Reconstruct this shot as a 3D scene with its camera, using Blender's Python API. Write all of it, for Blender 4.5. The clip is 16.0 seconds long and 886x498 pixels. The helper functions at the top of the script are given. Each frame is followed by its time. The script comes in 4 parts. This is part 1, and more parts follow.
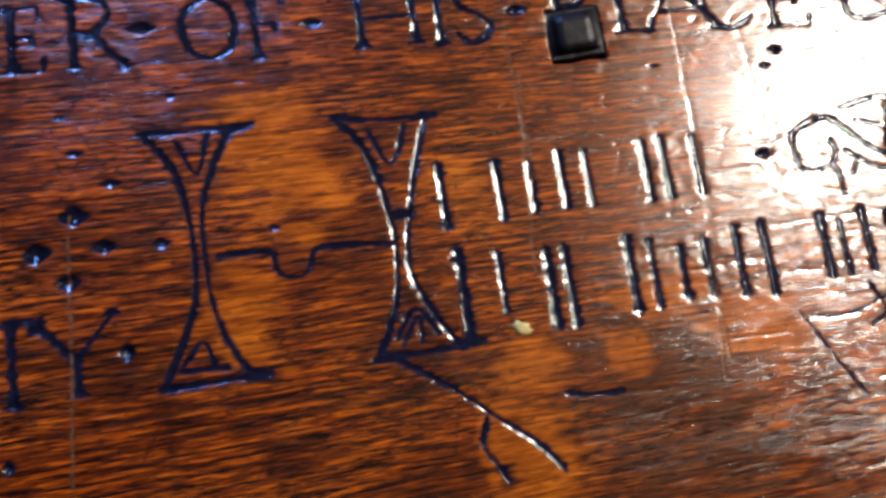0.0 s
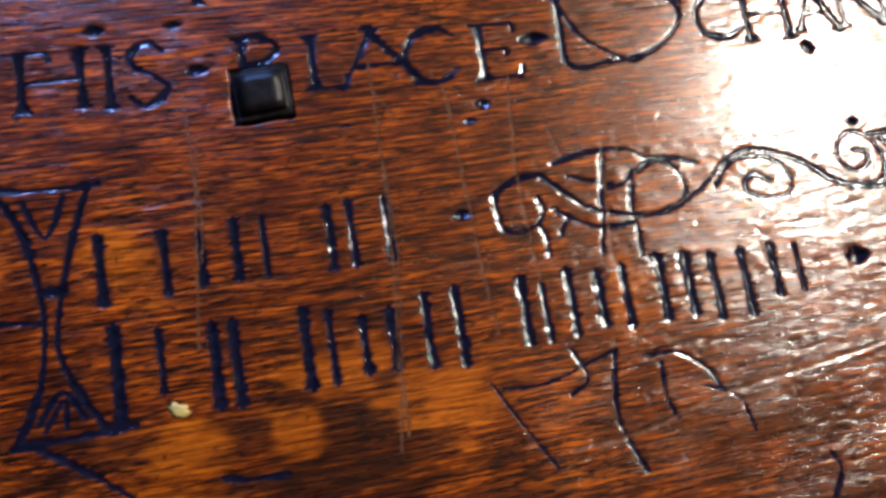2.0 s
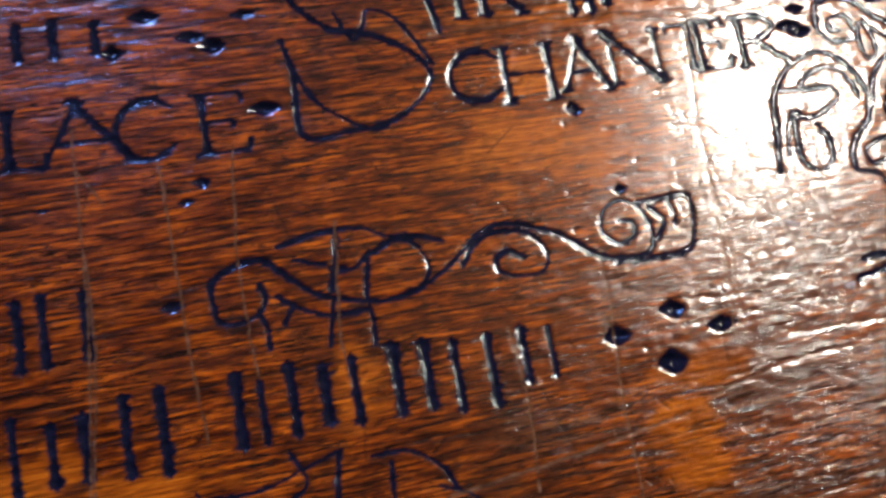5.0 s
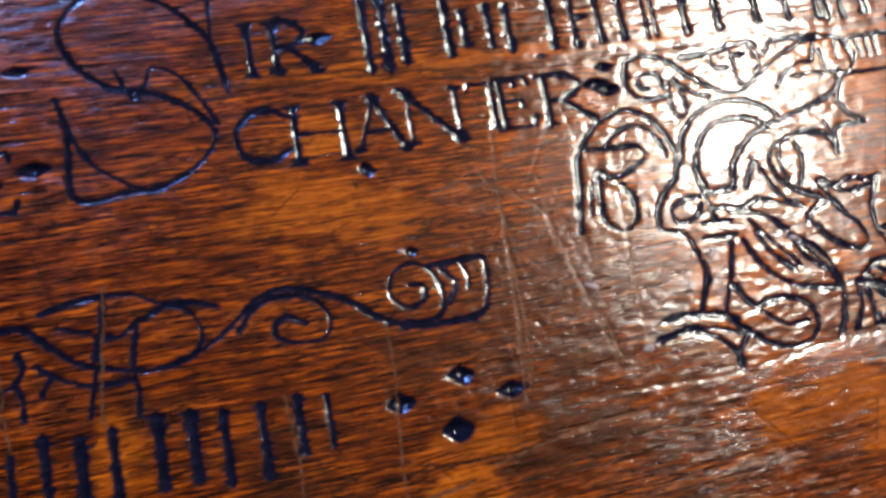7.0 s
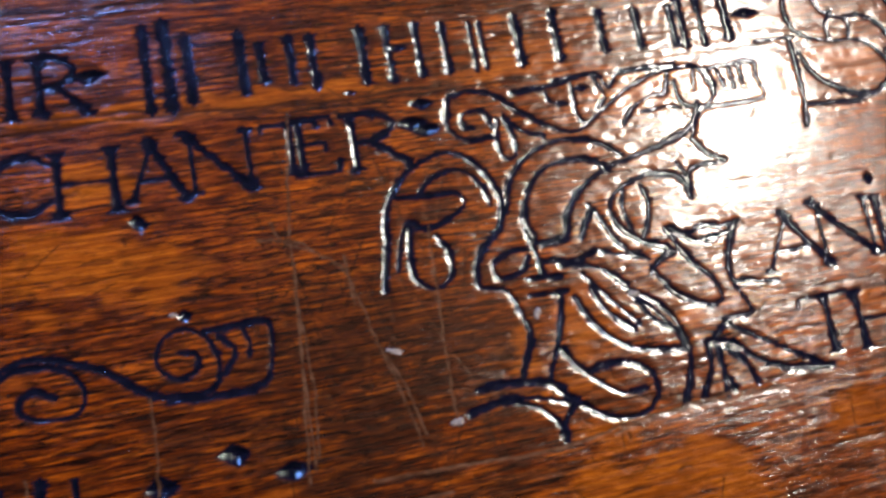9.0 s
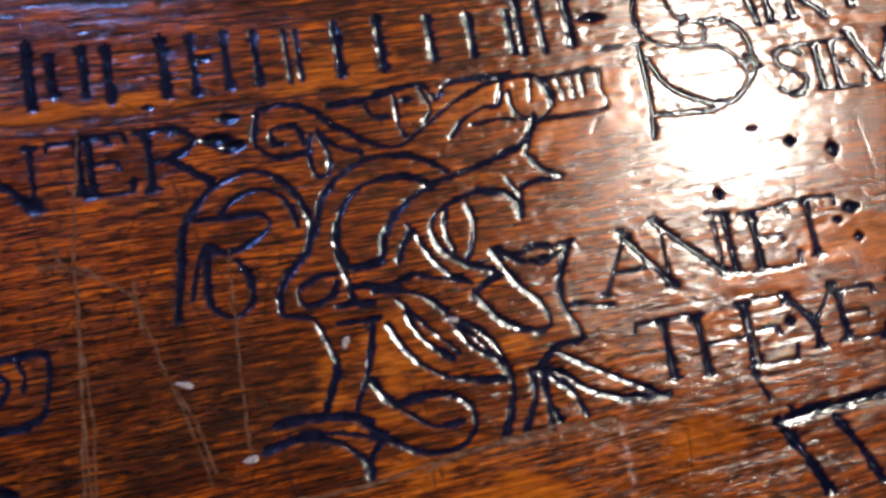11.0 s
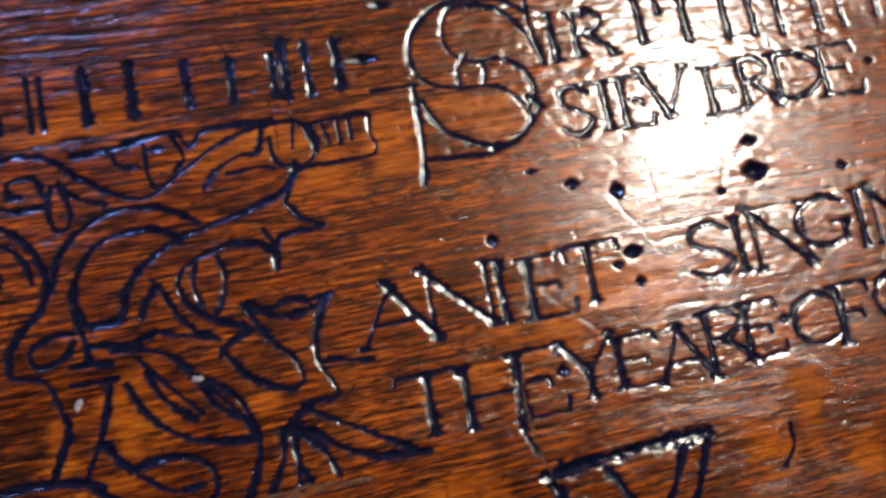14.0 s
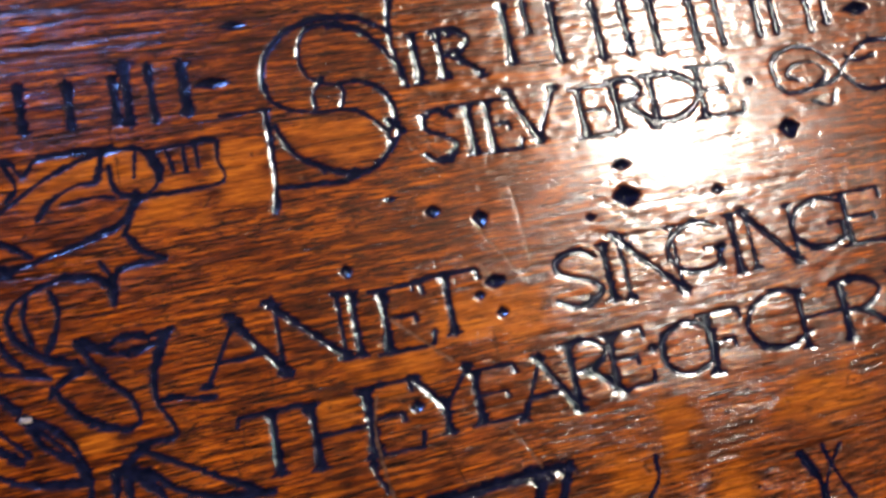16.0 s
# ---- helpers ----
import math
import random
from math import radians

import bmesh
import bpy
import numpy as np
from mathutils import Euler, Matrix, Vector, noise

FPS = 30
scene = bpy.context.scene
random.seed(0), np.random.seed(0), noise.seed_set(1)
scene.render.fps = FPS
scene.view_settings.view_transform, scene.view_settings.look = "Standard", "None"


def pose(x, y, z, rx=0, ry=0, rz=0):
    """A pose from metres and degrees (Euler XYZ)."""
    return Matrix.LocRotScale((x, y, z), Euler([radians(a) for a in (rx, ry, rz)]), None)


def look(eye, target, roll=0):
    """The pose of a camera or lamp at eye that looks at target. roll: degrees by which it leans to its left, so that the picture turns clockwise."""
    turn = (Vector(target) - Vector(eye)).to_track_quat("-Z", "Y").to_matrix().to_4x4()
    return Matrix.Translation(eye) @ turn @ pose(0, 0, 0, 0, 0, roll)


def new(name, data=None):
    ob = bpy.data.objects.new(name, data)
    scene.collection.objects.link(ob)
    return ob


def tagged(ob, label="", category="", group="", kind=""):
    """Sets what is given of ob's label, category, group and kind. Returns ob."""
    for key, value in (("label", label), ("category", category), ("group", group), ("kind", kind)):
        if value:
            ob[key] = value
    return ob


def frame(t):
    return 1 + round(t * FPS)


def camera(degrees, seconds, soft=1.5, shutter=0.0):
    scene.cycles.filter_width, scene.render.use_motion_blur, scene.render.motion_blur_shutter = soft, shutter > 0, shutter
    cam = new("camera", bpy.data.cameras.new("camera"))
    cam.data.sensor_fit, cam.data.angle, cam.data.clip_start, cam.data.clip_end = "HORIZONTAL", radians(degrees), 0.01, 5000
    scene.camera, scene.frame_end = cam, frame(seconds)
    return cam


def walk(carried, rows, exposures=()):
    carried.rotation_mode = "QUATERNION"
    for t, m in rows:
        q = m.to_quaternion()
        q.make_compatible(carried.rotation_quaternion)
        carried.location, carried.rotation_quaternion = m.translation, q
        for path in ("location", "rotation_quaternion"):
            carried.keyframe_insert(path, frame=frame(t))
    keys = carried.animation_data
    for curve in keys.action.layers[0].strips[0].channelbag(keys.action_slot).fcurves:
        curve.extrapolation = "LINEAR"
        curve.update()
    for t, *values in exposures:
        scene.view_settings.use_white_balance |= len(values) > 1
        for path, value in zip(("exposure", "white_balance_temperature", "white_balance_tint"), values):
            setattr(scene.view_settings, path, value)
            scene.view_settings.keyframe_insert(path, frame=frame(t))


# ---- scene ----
cam = camera(62.4, 16.0, soft=3.3, shutter=0.4)
HIGH_W, NORTH_W = 390.0, 400.0
EXPOSURES = [(0.0, 0.18), (2.5, 0.07), (7.0, 0.02), (9.0, -0.1), (13.0, -0.06), (14.5, -0.02), (15.0, 0.16), (16.0, 0.27)]
PATH = [
    (0, (-0.25112, -0.15171, 0.29659), (-0.20243, -0.10287, 0.00463), 36.512),
    (0.5, (-0.20948, -0.14743, 0.30246), (-0.16197, -0.10037, 0.01001), 36.712),
    (1, (-0.17121, -0.14628, 0.30456), (-0.12367, -0.09755, 0.01239), 35.498),
    (1.5, (-0.13793, -0.14720, 0.30486), (-0.08972, -0.09583, 0.01325), 34.166),
    (2, (-0.11031, -0.14225, 0.30636), (-0.06166, -0.09372, 0.01434), 35.777),
    (2.5, (-0.08933, -0.13997, 0.30500), (-0.03896, -0.09087, 0.01336), 36.194),
    (3, (-0.07030, -0.13611, 0.30382), (-0.01800, -0.08779, 0.01239), 37.476),
    (3.5, (-0.05090, -0.13153, 0.30294), (0.00200, -0.08470, 0.01138), 38.528),
    (3.7, (-0.04266, -0.12963, 0.30281), (0.01027, -0.08360, 0.01112), 38.872),
    (5.8, (0.04215, -0.11267, 0.30717), (0.09695, -0.07054, 0.01524), 42.182),
    (6, (0.05098, -0.11216, 0.30746), (0.10685, -0.06942, 0.01582), 42.438),
    (6.5, (0.07181, -0.11174, 0.31162), (0.13149, -0.06674, 0.02108), 42.779),
    (7, (0.09660, -0.11083, 0.31674), (0.15826, -0.06432, 0.02685), 42.832),
    (7.5, (0.12743, -0.10463, 0.31530), (0.18501, -0.05905, 0.02442), 41.724),
    (8, (0.15261, -0.09992, 0.31138), (0.20907, -0.05443, 0.02027), 41.389),
    (8.5, (0.17580, -0.09949, 0.30696), (0.23225, -0.05201, 0.01617), 40.028),
    (9, (0.19904, -0.09752, 0.30370), (0.25517, -0.05095, 0.01270), 40.286),
    (9.2, (0.20768, -0.09681, 0.30282), (0.26380, -0.05160, 0.01160), 40.800),
    (11.3, (0.29509, -0.09465, 0.30019), (0.34874, -0.05306, 0.00797), 42.018),
    (11.5, (0.30180, -0.09359, 0.30184), (0.35556, -0.05268, 0.00954), 42.331),
    (12, (0.31919, -0.09226, 0.30470), (0.37362, -0.05219, 0.01242), 43.235),
    (12.5, (0.33669, -0.09098, 0.30790), (0.39188, -0.05182, 0.01563), 44.183),
    (13, (0.35336, -0.08926, 0.30870), (0.40912, -0.05044, 0.01650), 44.633),
    (13.5, (0.37014, -0.08955, 0.30945), (0.42632, -0.05018, 0.01740), 44.253),
    (14, (0.38646, -0.09000, 0.31011), (0.44348, -0.05009, 0.01830), 44.164),
    (14.5, (0.40372, -0.08908, 0.31121), (0.46079, -0.04996, 0.01930), 44.602),
    (15, (0.41882, -0.08768, 0.31227), (0.47785, -0.04970, 0.02059), 46.135),
    (15.5, (0.43316, -0.08637, 0.31273), (0.49448, -0.04940, 0.02140), 47.790),
    (16, (0.44698, -0.08263, 0.31277), (0.50843, -0.04819, 0.02116), 49.619),
]
walk(cam, [(t, look(eye, target, roll)) for t, eye, target, roll in PATH], EXPOSURES)

# ---- daylight: one high window far off, one bluish window on the north side ----
world = bpy.data.worlds.new("sky")
scene.world = world
world.use_nodes = True
wn = world.node_tree
sky = wn.nodes.new("ShaderNodeTexSky")
sky.sky_type, sky.sun_disc = "NISHITA", False
sky.sun_elevation, sky.sun_rotation = radians(40), radians(110)
wn.nodes["Background"].inputs["Strength"].default_value = 0.1
wn.links.new(sky.outputs[0], wn.nodes["Background"].inputs[0])


def window_light(name, place, target, size, watts, colour):
    data = bpy.data.lights.new(name, "AREA")
    data.shape, data.size, data.size_y, data.energy, data.color = "RECTANGLE", size[0], size[1], watts, colour
    ob = new(name, data)
    ob.matrix_world = look(place, target)
    return ob


HIGH = (2.33, 0.88, 2.86)          # centre of the high east window
NORTH = (-1.4, 4.53, 2.6)          # centre of the north window
window_light("high_window_light", HIGH, (0.0, HIGH[1], HIGH[2]), (0.72, 0.60), HIGH_W, (1.0, 0.93, 0.82))
window_light("north_window_light", NORTH, (NORTH[0], 0.0, NORTH[2]), (1.3, 1.0), NORTH_W, (0.20, 0.40, 1.0))


# ---- materials ----
def nodes_of(name):
    m = bpy.data.materials.new(name)
    m.use_nodes = True
    return m, m.node_tree, m.node_tree.nodes["Principled BSDF"]


def noise_node(nt, coords, scale, detail=3.0, rough=0.55, size=1.0):
    mp = nt.nodes.new("ShaderNodeMapping")
    mp.inputs["Scale"].default_value = scale
    nt.links.new(coords, mp.inputs[0])
    n = nt.nodes.new("ShaderNodeTexNoise")
    n.inputs["Scale"].default_value, n.inputs["Detail"].default_value, n.inputs["Roughness"].default_value = size, detail, rough
    nt.links.new(mp.outputs[0], n.inputs["Vector"])
    return n.outputs["Fac"]


def ramp_node(nt, fac, stops):
    r = nt.nodes.new("ShaderNodeValToRGB")
    while len(r.color_ramp.elements) < len(stops):
        r.color_ramp.elements.new(0.5)
    for el, (at, col) in zip(r.color_ramp.elements, stops):
        el.position, el.color = at, (*col, 1.0) if len(col) == 3 else col
    nt.links.new(fac, r.inputs[0])
    return r.outputs[0]


def maths(nt, op, a, b=None):
    n = nt.nodes.new("ShaderNodeMath")
    n.operation = op
    for i, v in enumerate((a, b)):
        if v is None:
            continue
        if isinstance(v, (int, float)):
            n.inputs[i].default_value = v
        else:
            nt.links.new(v, n.inputs[i])
    return n.outputs[0]


def mixed(nt, fac, a, b, blend="MIX"):
    n = nt.nodes.new("ShaderNodeMix")
    n.data_type, n.blend_type = "RGBA", blend
    for i, v in ((0, fac), (6, a), (7, b)):
        if isinstance(v, (int, float)):
            n.inputs[i].default_value = v
        elif isinstance(v, tuple):
            n.inputs[i].default_value = (*v, 1.0)
        else:
            nt.links.new(v, n.inputs[i])
    return n.outputs[2]


def wavy(nt, coords):
    """Object coordinates bent a little, so that the grain wanders."""
    low = nt.nodes.new("ShaderNodeTexNoise")
    low.inputs["Scale"].default_value, low.inputs["Detail"].default_value = 9.0, 2.0
    nt.links.new(coords, low.inputs["Vector"])
    sub = nt.nodes.new("ShaderNodeVectorMath")
    sub.operation = "MULTIPLY_ADD"
    nt.links.new(low.outputs["Color"], sub.inputs[0])
    sub.inputs[1].default_value, sub.inputs[2].default_value = (0.0, 0.0035, 0.0), (0.0, 0.0, 0.0)
    add = nt.nodes.new("ShaderNodeVectorMath")
    nt.links.new(coords, add.inputs[0])
    nt.links.new(sub.outputs[0], add.inputs[1])
    return add.outputs[0]


def attribute_of(nt, name):
    n = nt.nodes.new("ShaderNodeAttribute")
    n.attribute_name = name
    return n.outputs["Fac"]


def oak_material(name, attributes=True):
    """Old waxed oak: dark stain in the grain, rubbed honey patches, cuts coloured for dark wax and grime with groove
    shade and blue sky reflection painted in, fine relief along the grain.
    """
    m, nt, p = nodes_of(name)
    obj = nt.nodes.new("ShaderNodeTexCoord").outputs["Object"]
    grain_at = wavy(nt, obj)
    fine = noise_node(nt, grain_at, (60, 1250, 60), 3, 0.6)
    line = noise_node(nt, grain_at, (34, 540, 20), 5, 0.68)
    blot = noise_node(nt, obj, (14, 34, 20), 4, 0.6)
    grime = noise_node(nt, obj, (80, 150, 80), 3, 0.6)
    mix = maths(nt, "ADD", maths(nt, "MULTIPLY", line, 0.66), maths(nt, "MULTIPLY", fine, 0.34))
    mix = maths(nt, "ADD", mix, maths(nt, "MULTIPLY", maths(nt, "SUBTRACT", blot, 0.5), 0.20))
    stained = ramp_node(nt, mix, STAINED)
    colour, wear, cut = stained, None, None
    if attributes:
        wear, cut = attribute_of(nt, "wear"), attribute_of(nt, "cut")
        rubbed = ramp_node(nt, mix, RUBBED)
        worn = maths(nt, "MULTIPLY", wear, maths(nt, "ADD", 0.30, maths(nt, "MULTIPLY", blot, 0.9)))
        nt.nodes[-1].use_clamp = True
        colour = mixed(nt, worn, stained, rubbed)
        colour = mixed(nt, attribute_of(nt, "dirt_dark"), colour, (0.009, 0.0028, 0.0018))
    pores = None
    for stretch, width, much in (((22, 380, 20), 0.036, 0.94), ((38, 660, 20), 0.050, 0.94)):
        ridge = maths(nt, "ABSOLUTE", maths(nt, "SUBTRACT", noise_node(nt, grain_at, stretch, 2.5, 0.6), 0.5))
        pore = maths(nt, "MULTIPLY", ramp_node(nt, ridge, [(width * 0.3, (1, 1, 1)), (width, (0, 0, 0))]), ramp_node(nt, blot, [(0.36, (0.55, 0.55, 0.55)), (0.55, (1, 1, 1))]))
        if attributes:
            pore = maths(nt, "MULTIPLY", pore, maths(nt, "SUBTRACT", 1.0, maths(nt, "MULTIPLY", wear, 0.55)))
        colour = mixed(nt, maths(nt, "MULTIPLY", pore, much), colour, (0.003, 0.0010, 0.0009))
        pores = pore if pores is None else maths(nt, "MAXIMUM", pores, pore)
    spots = ramp_node(nt, grime, [(0.30, (1, 1, 1)), (0.40, (0, 0, 0))])
    colour = mixed(nt, maths(nt, "MULTIPLY", spots, 0.5), colour, (0.020, 0.0055, 0.0025))
    rough = maths(nt, "ADD", SHEEN[1] - 0.06, maths(nt, "MULTIPLY", blot, 0.14))
    if attributes:
        # Cut colour: dark wax, plus groove shade and blue sky reflection painted in.
        cut_mottle = noise_node(nt, obj, (180, 300, 200), 3, 0.6)
        cut_tint = ramp_node(nt, cut_mottle, [(0.38, (0.0014, 0.0021, 0.0075)), (0.70, (0.0065, 0.0066, 0.0190))])
        colour = mixed(nt, cut, colour, cut_tint)
        bare = ramp_node(nt, cut_mottle, [(0.35, (0.03, 0.012, 0.006)), (0.65, (0.13, 0.062, 0.034))])
        colour = mixed(nt, attribute_of(nt, "bare"), colour, bare)
        nt.links.new(maths(nt, "MULTIPLY", maths(nt, "SUBTRACT", 1.0, cut), SHEEN[0]), p.inputs["Specular IOR Level"])
        nt.links.new(maths(nt, "SUBTRACT", 1.0, maths(nt, "MULTIPLY", cut, 0.35)), p.inputs["Coat Weight"])
        nt.links.new(maths(nt, "SUBTRACT", COAT_ROUGH, maths(nt, "MULTIPLY", cut, 0.05)), p.inputs["Coat Roughness"])
    nt.links.new(colour, p.inputs["Base Color"])
    nt.links.new(rough, p.inputs["Roughness"])
    p.inputs["Specular IOR Level"].default_value = SHEEN[0]
    p.inputs["Specular Tint"].default_value = (*SHEEN[2], 1.0)
    p.inputs["Coat Weight"].default_value, p.inputs["Coat Roughness"].default_value = 1.0, COAT_ROUGH
    p.inputs["Coat IOR"].default_value = 1.53
    height = maths(nt, "ADD", maths(nt, "MULTIPLY", pores, -0.9), maths(nt, "ADD", maths(nt, "MULTIPLY", fine, 0.5), maths(nt, "MULTIPLY", grime, 0.6)))
    b = nt.nodes.new("ShaderNodeBump")
    b.inputs["Strength"].default_value, b.inputs["Distance"].default_value = 0.7, 0.00010
    nt.links.new(height, b.inputs["Height"])
    nt.links.new(b.outputs[0], p.inputs["Normal"])
    wax = nt.nodes.new("ShaderNodeBump")
    wax.inputs["Strength"].default_value, wax.inputs["Distance"].default_value = 0.5, 0.00006
    nt.links.new(height, wax.inputs["Height"])
    nt.links.new(wax.outputs[0], p.inputs["Coat Normal"])
    return m


def plain_material(name, a_col, b_col, scale, rough, metal=0.0):
    m, nt, p = nodes_of(name)
    obj = nt.nodes.new("ShaderNodeTexCoord").outputs["Object"]
    n = noise_node(nt, obj, (scale, scale, scale), 5, 0.6)
    nt.links.new(ramp_node(nt, n, [(0.35, a_col), (0.65, b_col)]), p.inputs["Base Color"])
    p.inputs["Roughness"].default_value, p.inputs["Metallic"].default_value = rough, metal
    b = nt.nodes.new("ShaderNodeBump")
    b.inputs["Strength"].default_value, b.inputs["Distance"].default_value = 0.4, 0.2 / scale
    nt.links.new(n, b.inputs["Height"])
    nt.links.new(b.outputs[0], p.inputs["Normal"])
    return m


STAINED = [(0.40, (0.0055, 0.0010, 0.0005)), (0.455, (0.048, 0.0060, 0.0006)), (0.515, (0.185, 0.029, 0.0012)), (0.60, (0.43, 0.090, 0.0034))]
RUBBED = [(0.36, (0.15, 0.025, 0.0014)), (0.47, (0.30, 0.062, 0.0026)), (0.62, (0.46, 0.120, 0.0070))]
SHEEN = (0.27, 0.355, (1.0, 0.38, 0.15))    # level, roughness and tint of the wood under the wax
COAT_ROUGH = 0.15
OAK = oak_material("waxed_oak")
OAK_PLAIN = oak_material("waxed_oak_frame", False)
IRON = plain_material("dark_iron", (0.002, 0.0015, 0.002), (0.009, 0.006, 0.006), 160, 0.42)
IRON.node_tree.nodes["Principled BSDF"].inputs["Specular IOR Level"].default_value = 0.22
PUTTY = plain_material("yellowed_putty", (0.30, 0.22, 0.06), (0.55, 0.42, 0.14), 300, 0.5)
STONE = plain_material("smoked_plaster", (0.016, 0.014, 0.012), (0.034, 0.030, 0.026), 3, 0.9)
FLAG = plain_material("stone_floor", (0.060, 0.054, 0.048), (0.12, 0.11, 0.10), 5, 0.7)


# ---- the hall that closes the place: plain walls, with the two windows as openings ----
def box_bm(bm, lo, hi):
    m = Matrix.LocRotScale([(a + b) / 2 for a, b in zip(lo, hi)], None, [b - a for a, b in zip(lo, hi)])
    return bmesh.ops.create_cube(bm, size=1.0, matrix=m)["verts"]


def part(name, bm, material, parent=None, label=""):
    me = bpy.data.meshes.new(name)
    bm.to_mesh(me)
    bm.free()
    me.materials.append(material)
    ob = new(name, me)
    ob.parent = parent
    return tagged(ob, label)


def slabs(name, boxes, material, label, category):
    bm = bmesh.new()
    for lo, hi in boxes:
        box_bm(bm, lo, hi)
    return tagged(part(name, bm, material), label, category, kind="structure")


FLOOR_Z, TOP_Z = -0.78, 4.3
WX, EX, SY, NY_ = -4.5, 2.28, -4.0, 4.48
slabs("floor", [((WX, SY, FLOOR_Z - 0.2), (EX, NY_, FLOOR_Z))], FLAG, "grey stone floor of a dim hall", "floor")
slabs("ceiling", [((WX - 0.4, SY - 0.4, TOP_Z), (EX + 0.4, NY_ + 0.4, TOP_Z + 0.3))], STONE, "plain dim plastered ceiling", "ceiling")
slabs("wall_south", [((WX - 0.4, SY - 0.4, FLOOR_Z), (EX + 0.4, SY, TOP_Z))], STONE, "plain dim plastered wall", "wall")
slabs("wall_west", [((WX - 0.4, SY, FLOOR_Z), (WX, NY_, TOP_Z))], STONE, "plain dim plastered wall", "wall")


def wall_boxes(u0, u1, z0, z1, hole):
    """Rectangles (u0, z0, u1, z1) of a wall round one opening."""
    a, b, c, d = hole
    return [(u0, z0, a, z1), (b, z0, u1, z1), (a, z0, b, c), (a, d, b, z1)]


hole = (HIGH[1] - 0.38, HIGH[1] + 0.38, HIGH[2] - 0.32, HIGH[2] + 0.32)
slabs("wall_east", [((EX, a, b), (EX + 0.4, c, d)) for a, b, c, d in wall_boxes(SY, NY_, FLOOR_Z, TOP_Z, hole)], STONE, "dim plastered wall with one small high window", "wall")
hole = (NORTH[0] - 0.67, NORTH[0] + 0.67, NORTH[2] - 0.52, NORTH[2] + 0.52)
slabs("wall_north", [((a, NY_, b), (c, NY_ + 0.4, d)) for a, b, c, d in wall_boxes(WX - 0.4, EX + 0.4, FLOOR_Z, TOP_Z, hole)], STONE, "dim plastered wall with one square window", "wall")

# ---- what is cut into the board, in millimetres: x along the lines of writing, y up them ----
LETTERS = (
    "E -366.9 -8.0 -350.3 20.1;R -345.0 -8.5 -319.1 22.7;O -297.7 -8.8 -274.1 19.0;F -271.2 -10.8 -253.1 19.1;T -378.1 -140.2 -362.5 -108.9;Y -363.5 -139.5 -332.0 -110.1;"
    "T -234.3 -9.3 -210.4 16.8;H -228.5 -10.0 -192.4 16.9;I -192.0 -11.5 -182.8 16.8;S -182.1 -11.5 -161.2 16.3;P -138.1 -9.1 -113.3 14.1;L -107.1 -12.7 -87.3 12.4;A -92.5 -13.9 -53.8 12.5;C -61.9 -15.4 -37.0 10.7;"
    "E -31.4 -16.8 -6.2 9.5;"
    "C 80.8 -9.1 106.5 14.9;I 88.4 30.7 98.7 56.5;R 100.3 31.4 124.2 55.5;"
    "H 102.6 -12.6 134.9 15.0;A 134.2 -10.3 157.9 14.3;N 155.0 -10.6 188.7 15.8;T 188.8 -7.4 213.5 15.5;E 200.3 -8.4 222.2 16.4;R 221.5 -9.8 253.0 15.5;"
    "I 512.5 30.2 524.5 55.1;R 525.4 31.2 549.8 54.0;S 511.9 -5.9 532.0 17.2;T 526.8 -6.1 547.3 17.7;E 542.0 -6.4 561.1 18.0;V 554.3 -3.7 582.3 20.6;E 585.8 -6.4 611.5 17.7;R 604.9 -5.1 628.8 19.0;"
    "D 624.3 -4.1 655.4 19.2;E 648.0 -5.9 677.8 20.4;A 404.3 -84.3 439.4 -58.7;N 431.1 -83.6 469.3 -55.3;I 461.3 -84.8 477.0 -56.3;E 475.7 -85.4 503.6 -58.4;T 495.1 -83.3 526.4 -56.9;S 556.5 -82.4 586.1 -57.4;"
    "I 580.4 -83.5 592.2 -56.6;N 588.4 -85.1 627.5 -54.0;G 616.0 -78.2 647.4 -54.7;I 642.4 -83.2 663.0 -53.7;N 655.5 -82.9 689.8 -54.3;G 682.6 -78.5 717.1 -54.3;E 708.3 -80.4 740.5 -54.1;T 414.3 -124.6 442.7 -98.5;"
    "H 438.9 -126.0 473.0 -99.2;E 462.2 -126.2 490.4 -97.7;Y 486.7 -124.2 514.0 -98.3;E 508.5 -123.2 536.8 -100.7;A 531.7 -126.3 560.8 -100.7;R 553.5 -123.0 582.9 -98.0;E 573.4 -122.8 598.5 -97.6;O 601.9 -122.7 631.0 -98.8;"
    "F 621.2 -125.5 647.4 -97.7;C 646.3 -120.5 683.1 -94.5;H 671.1 -124.1 706.8 -95.4;R 694.3 -125.1 731.0 -96.6;I 720.7 -128.3 743.0 -95.9;"
)
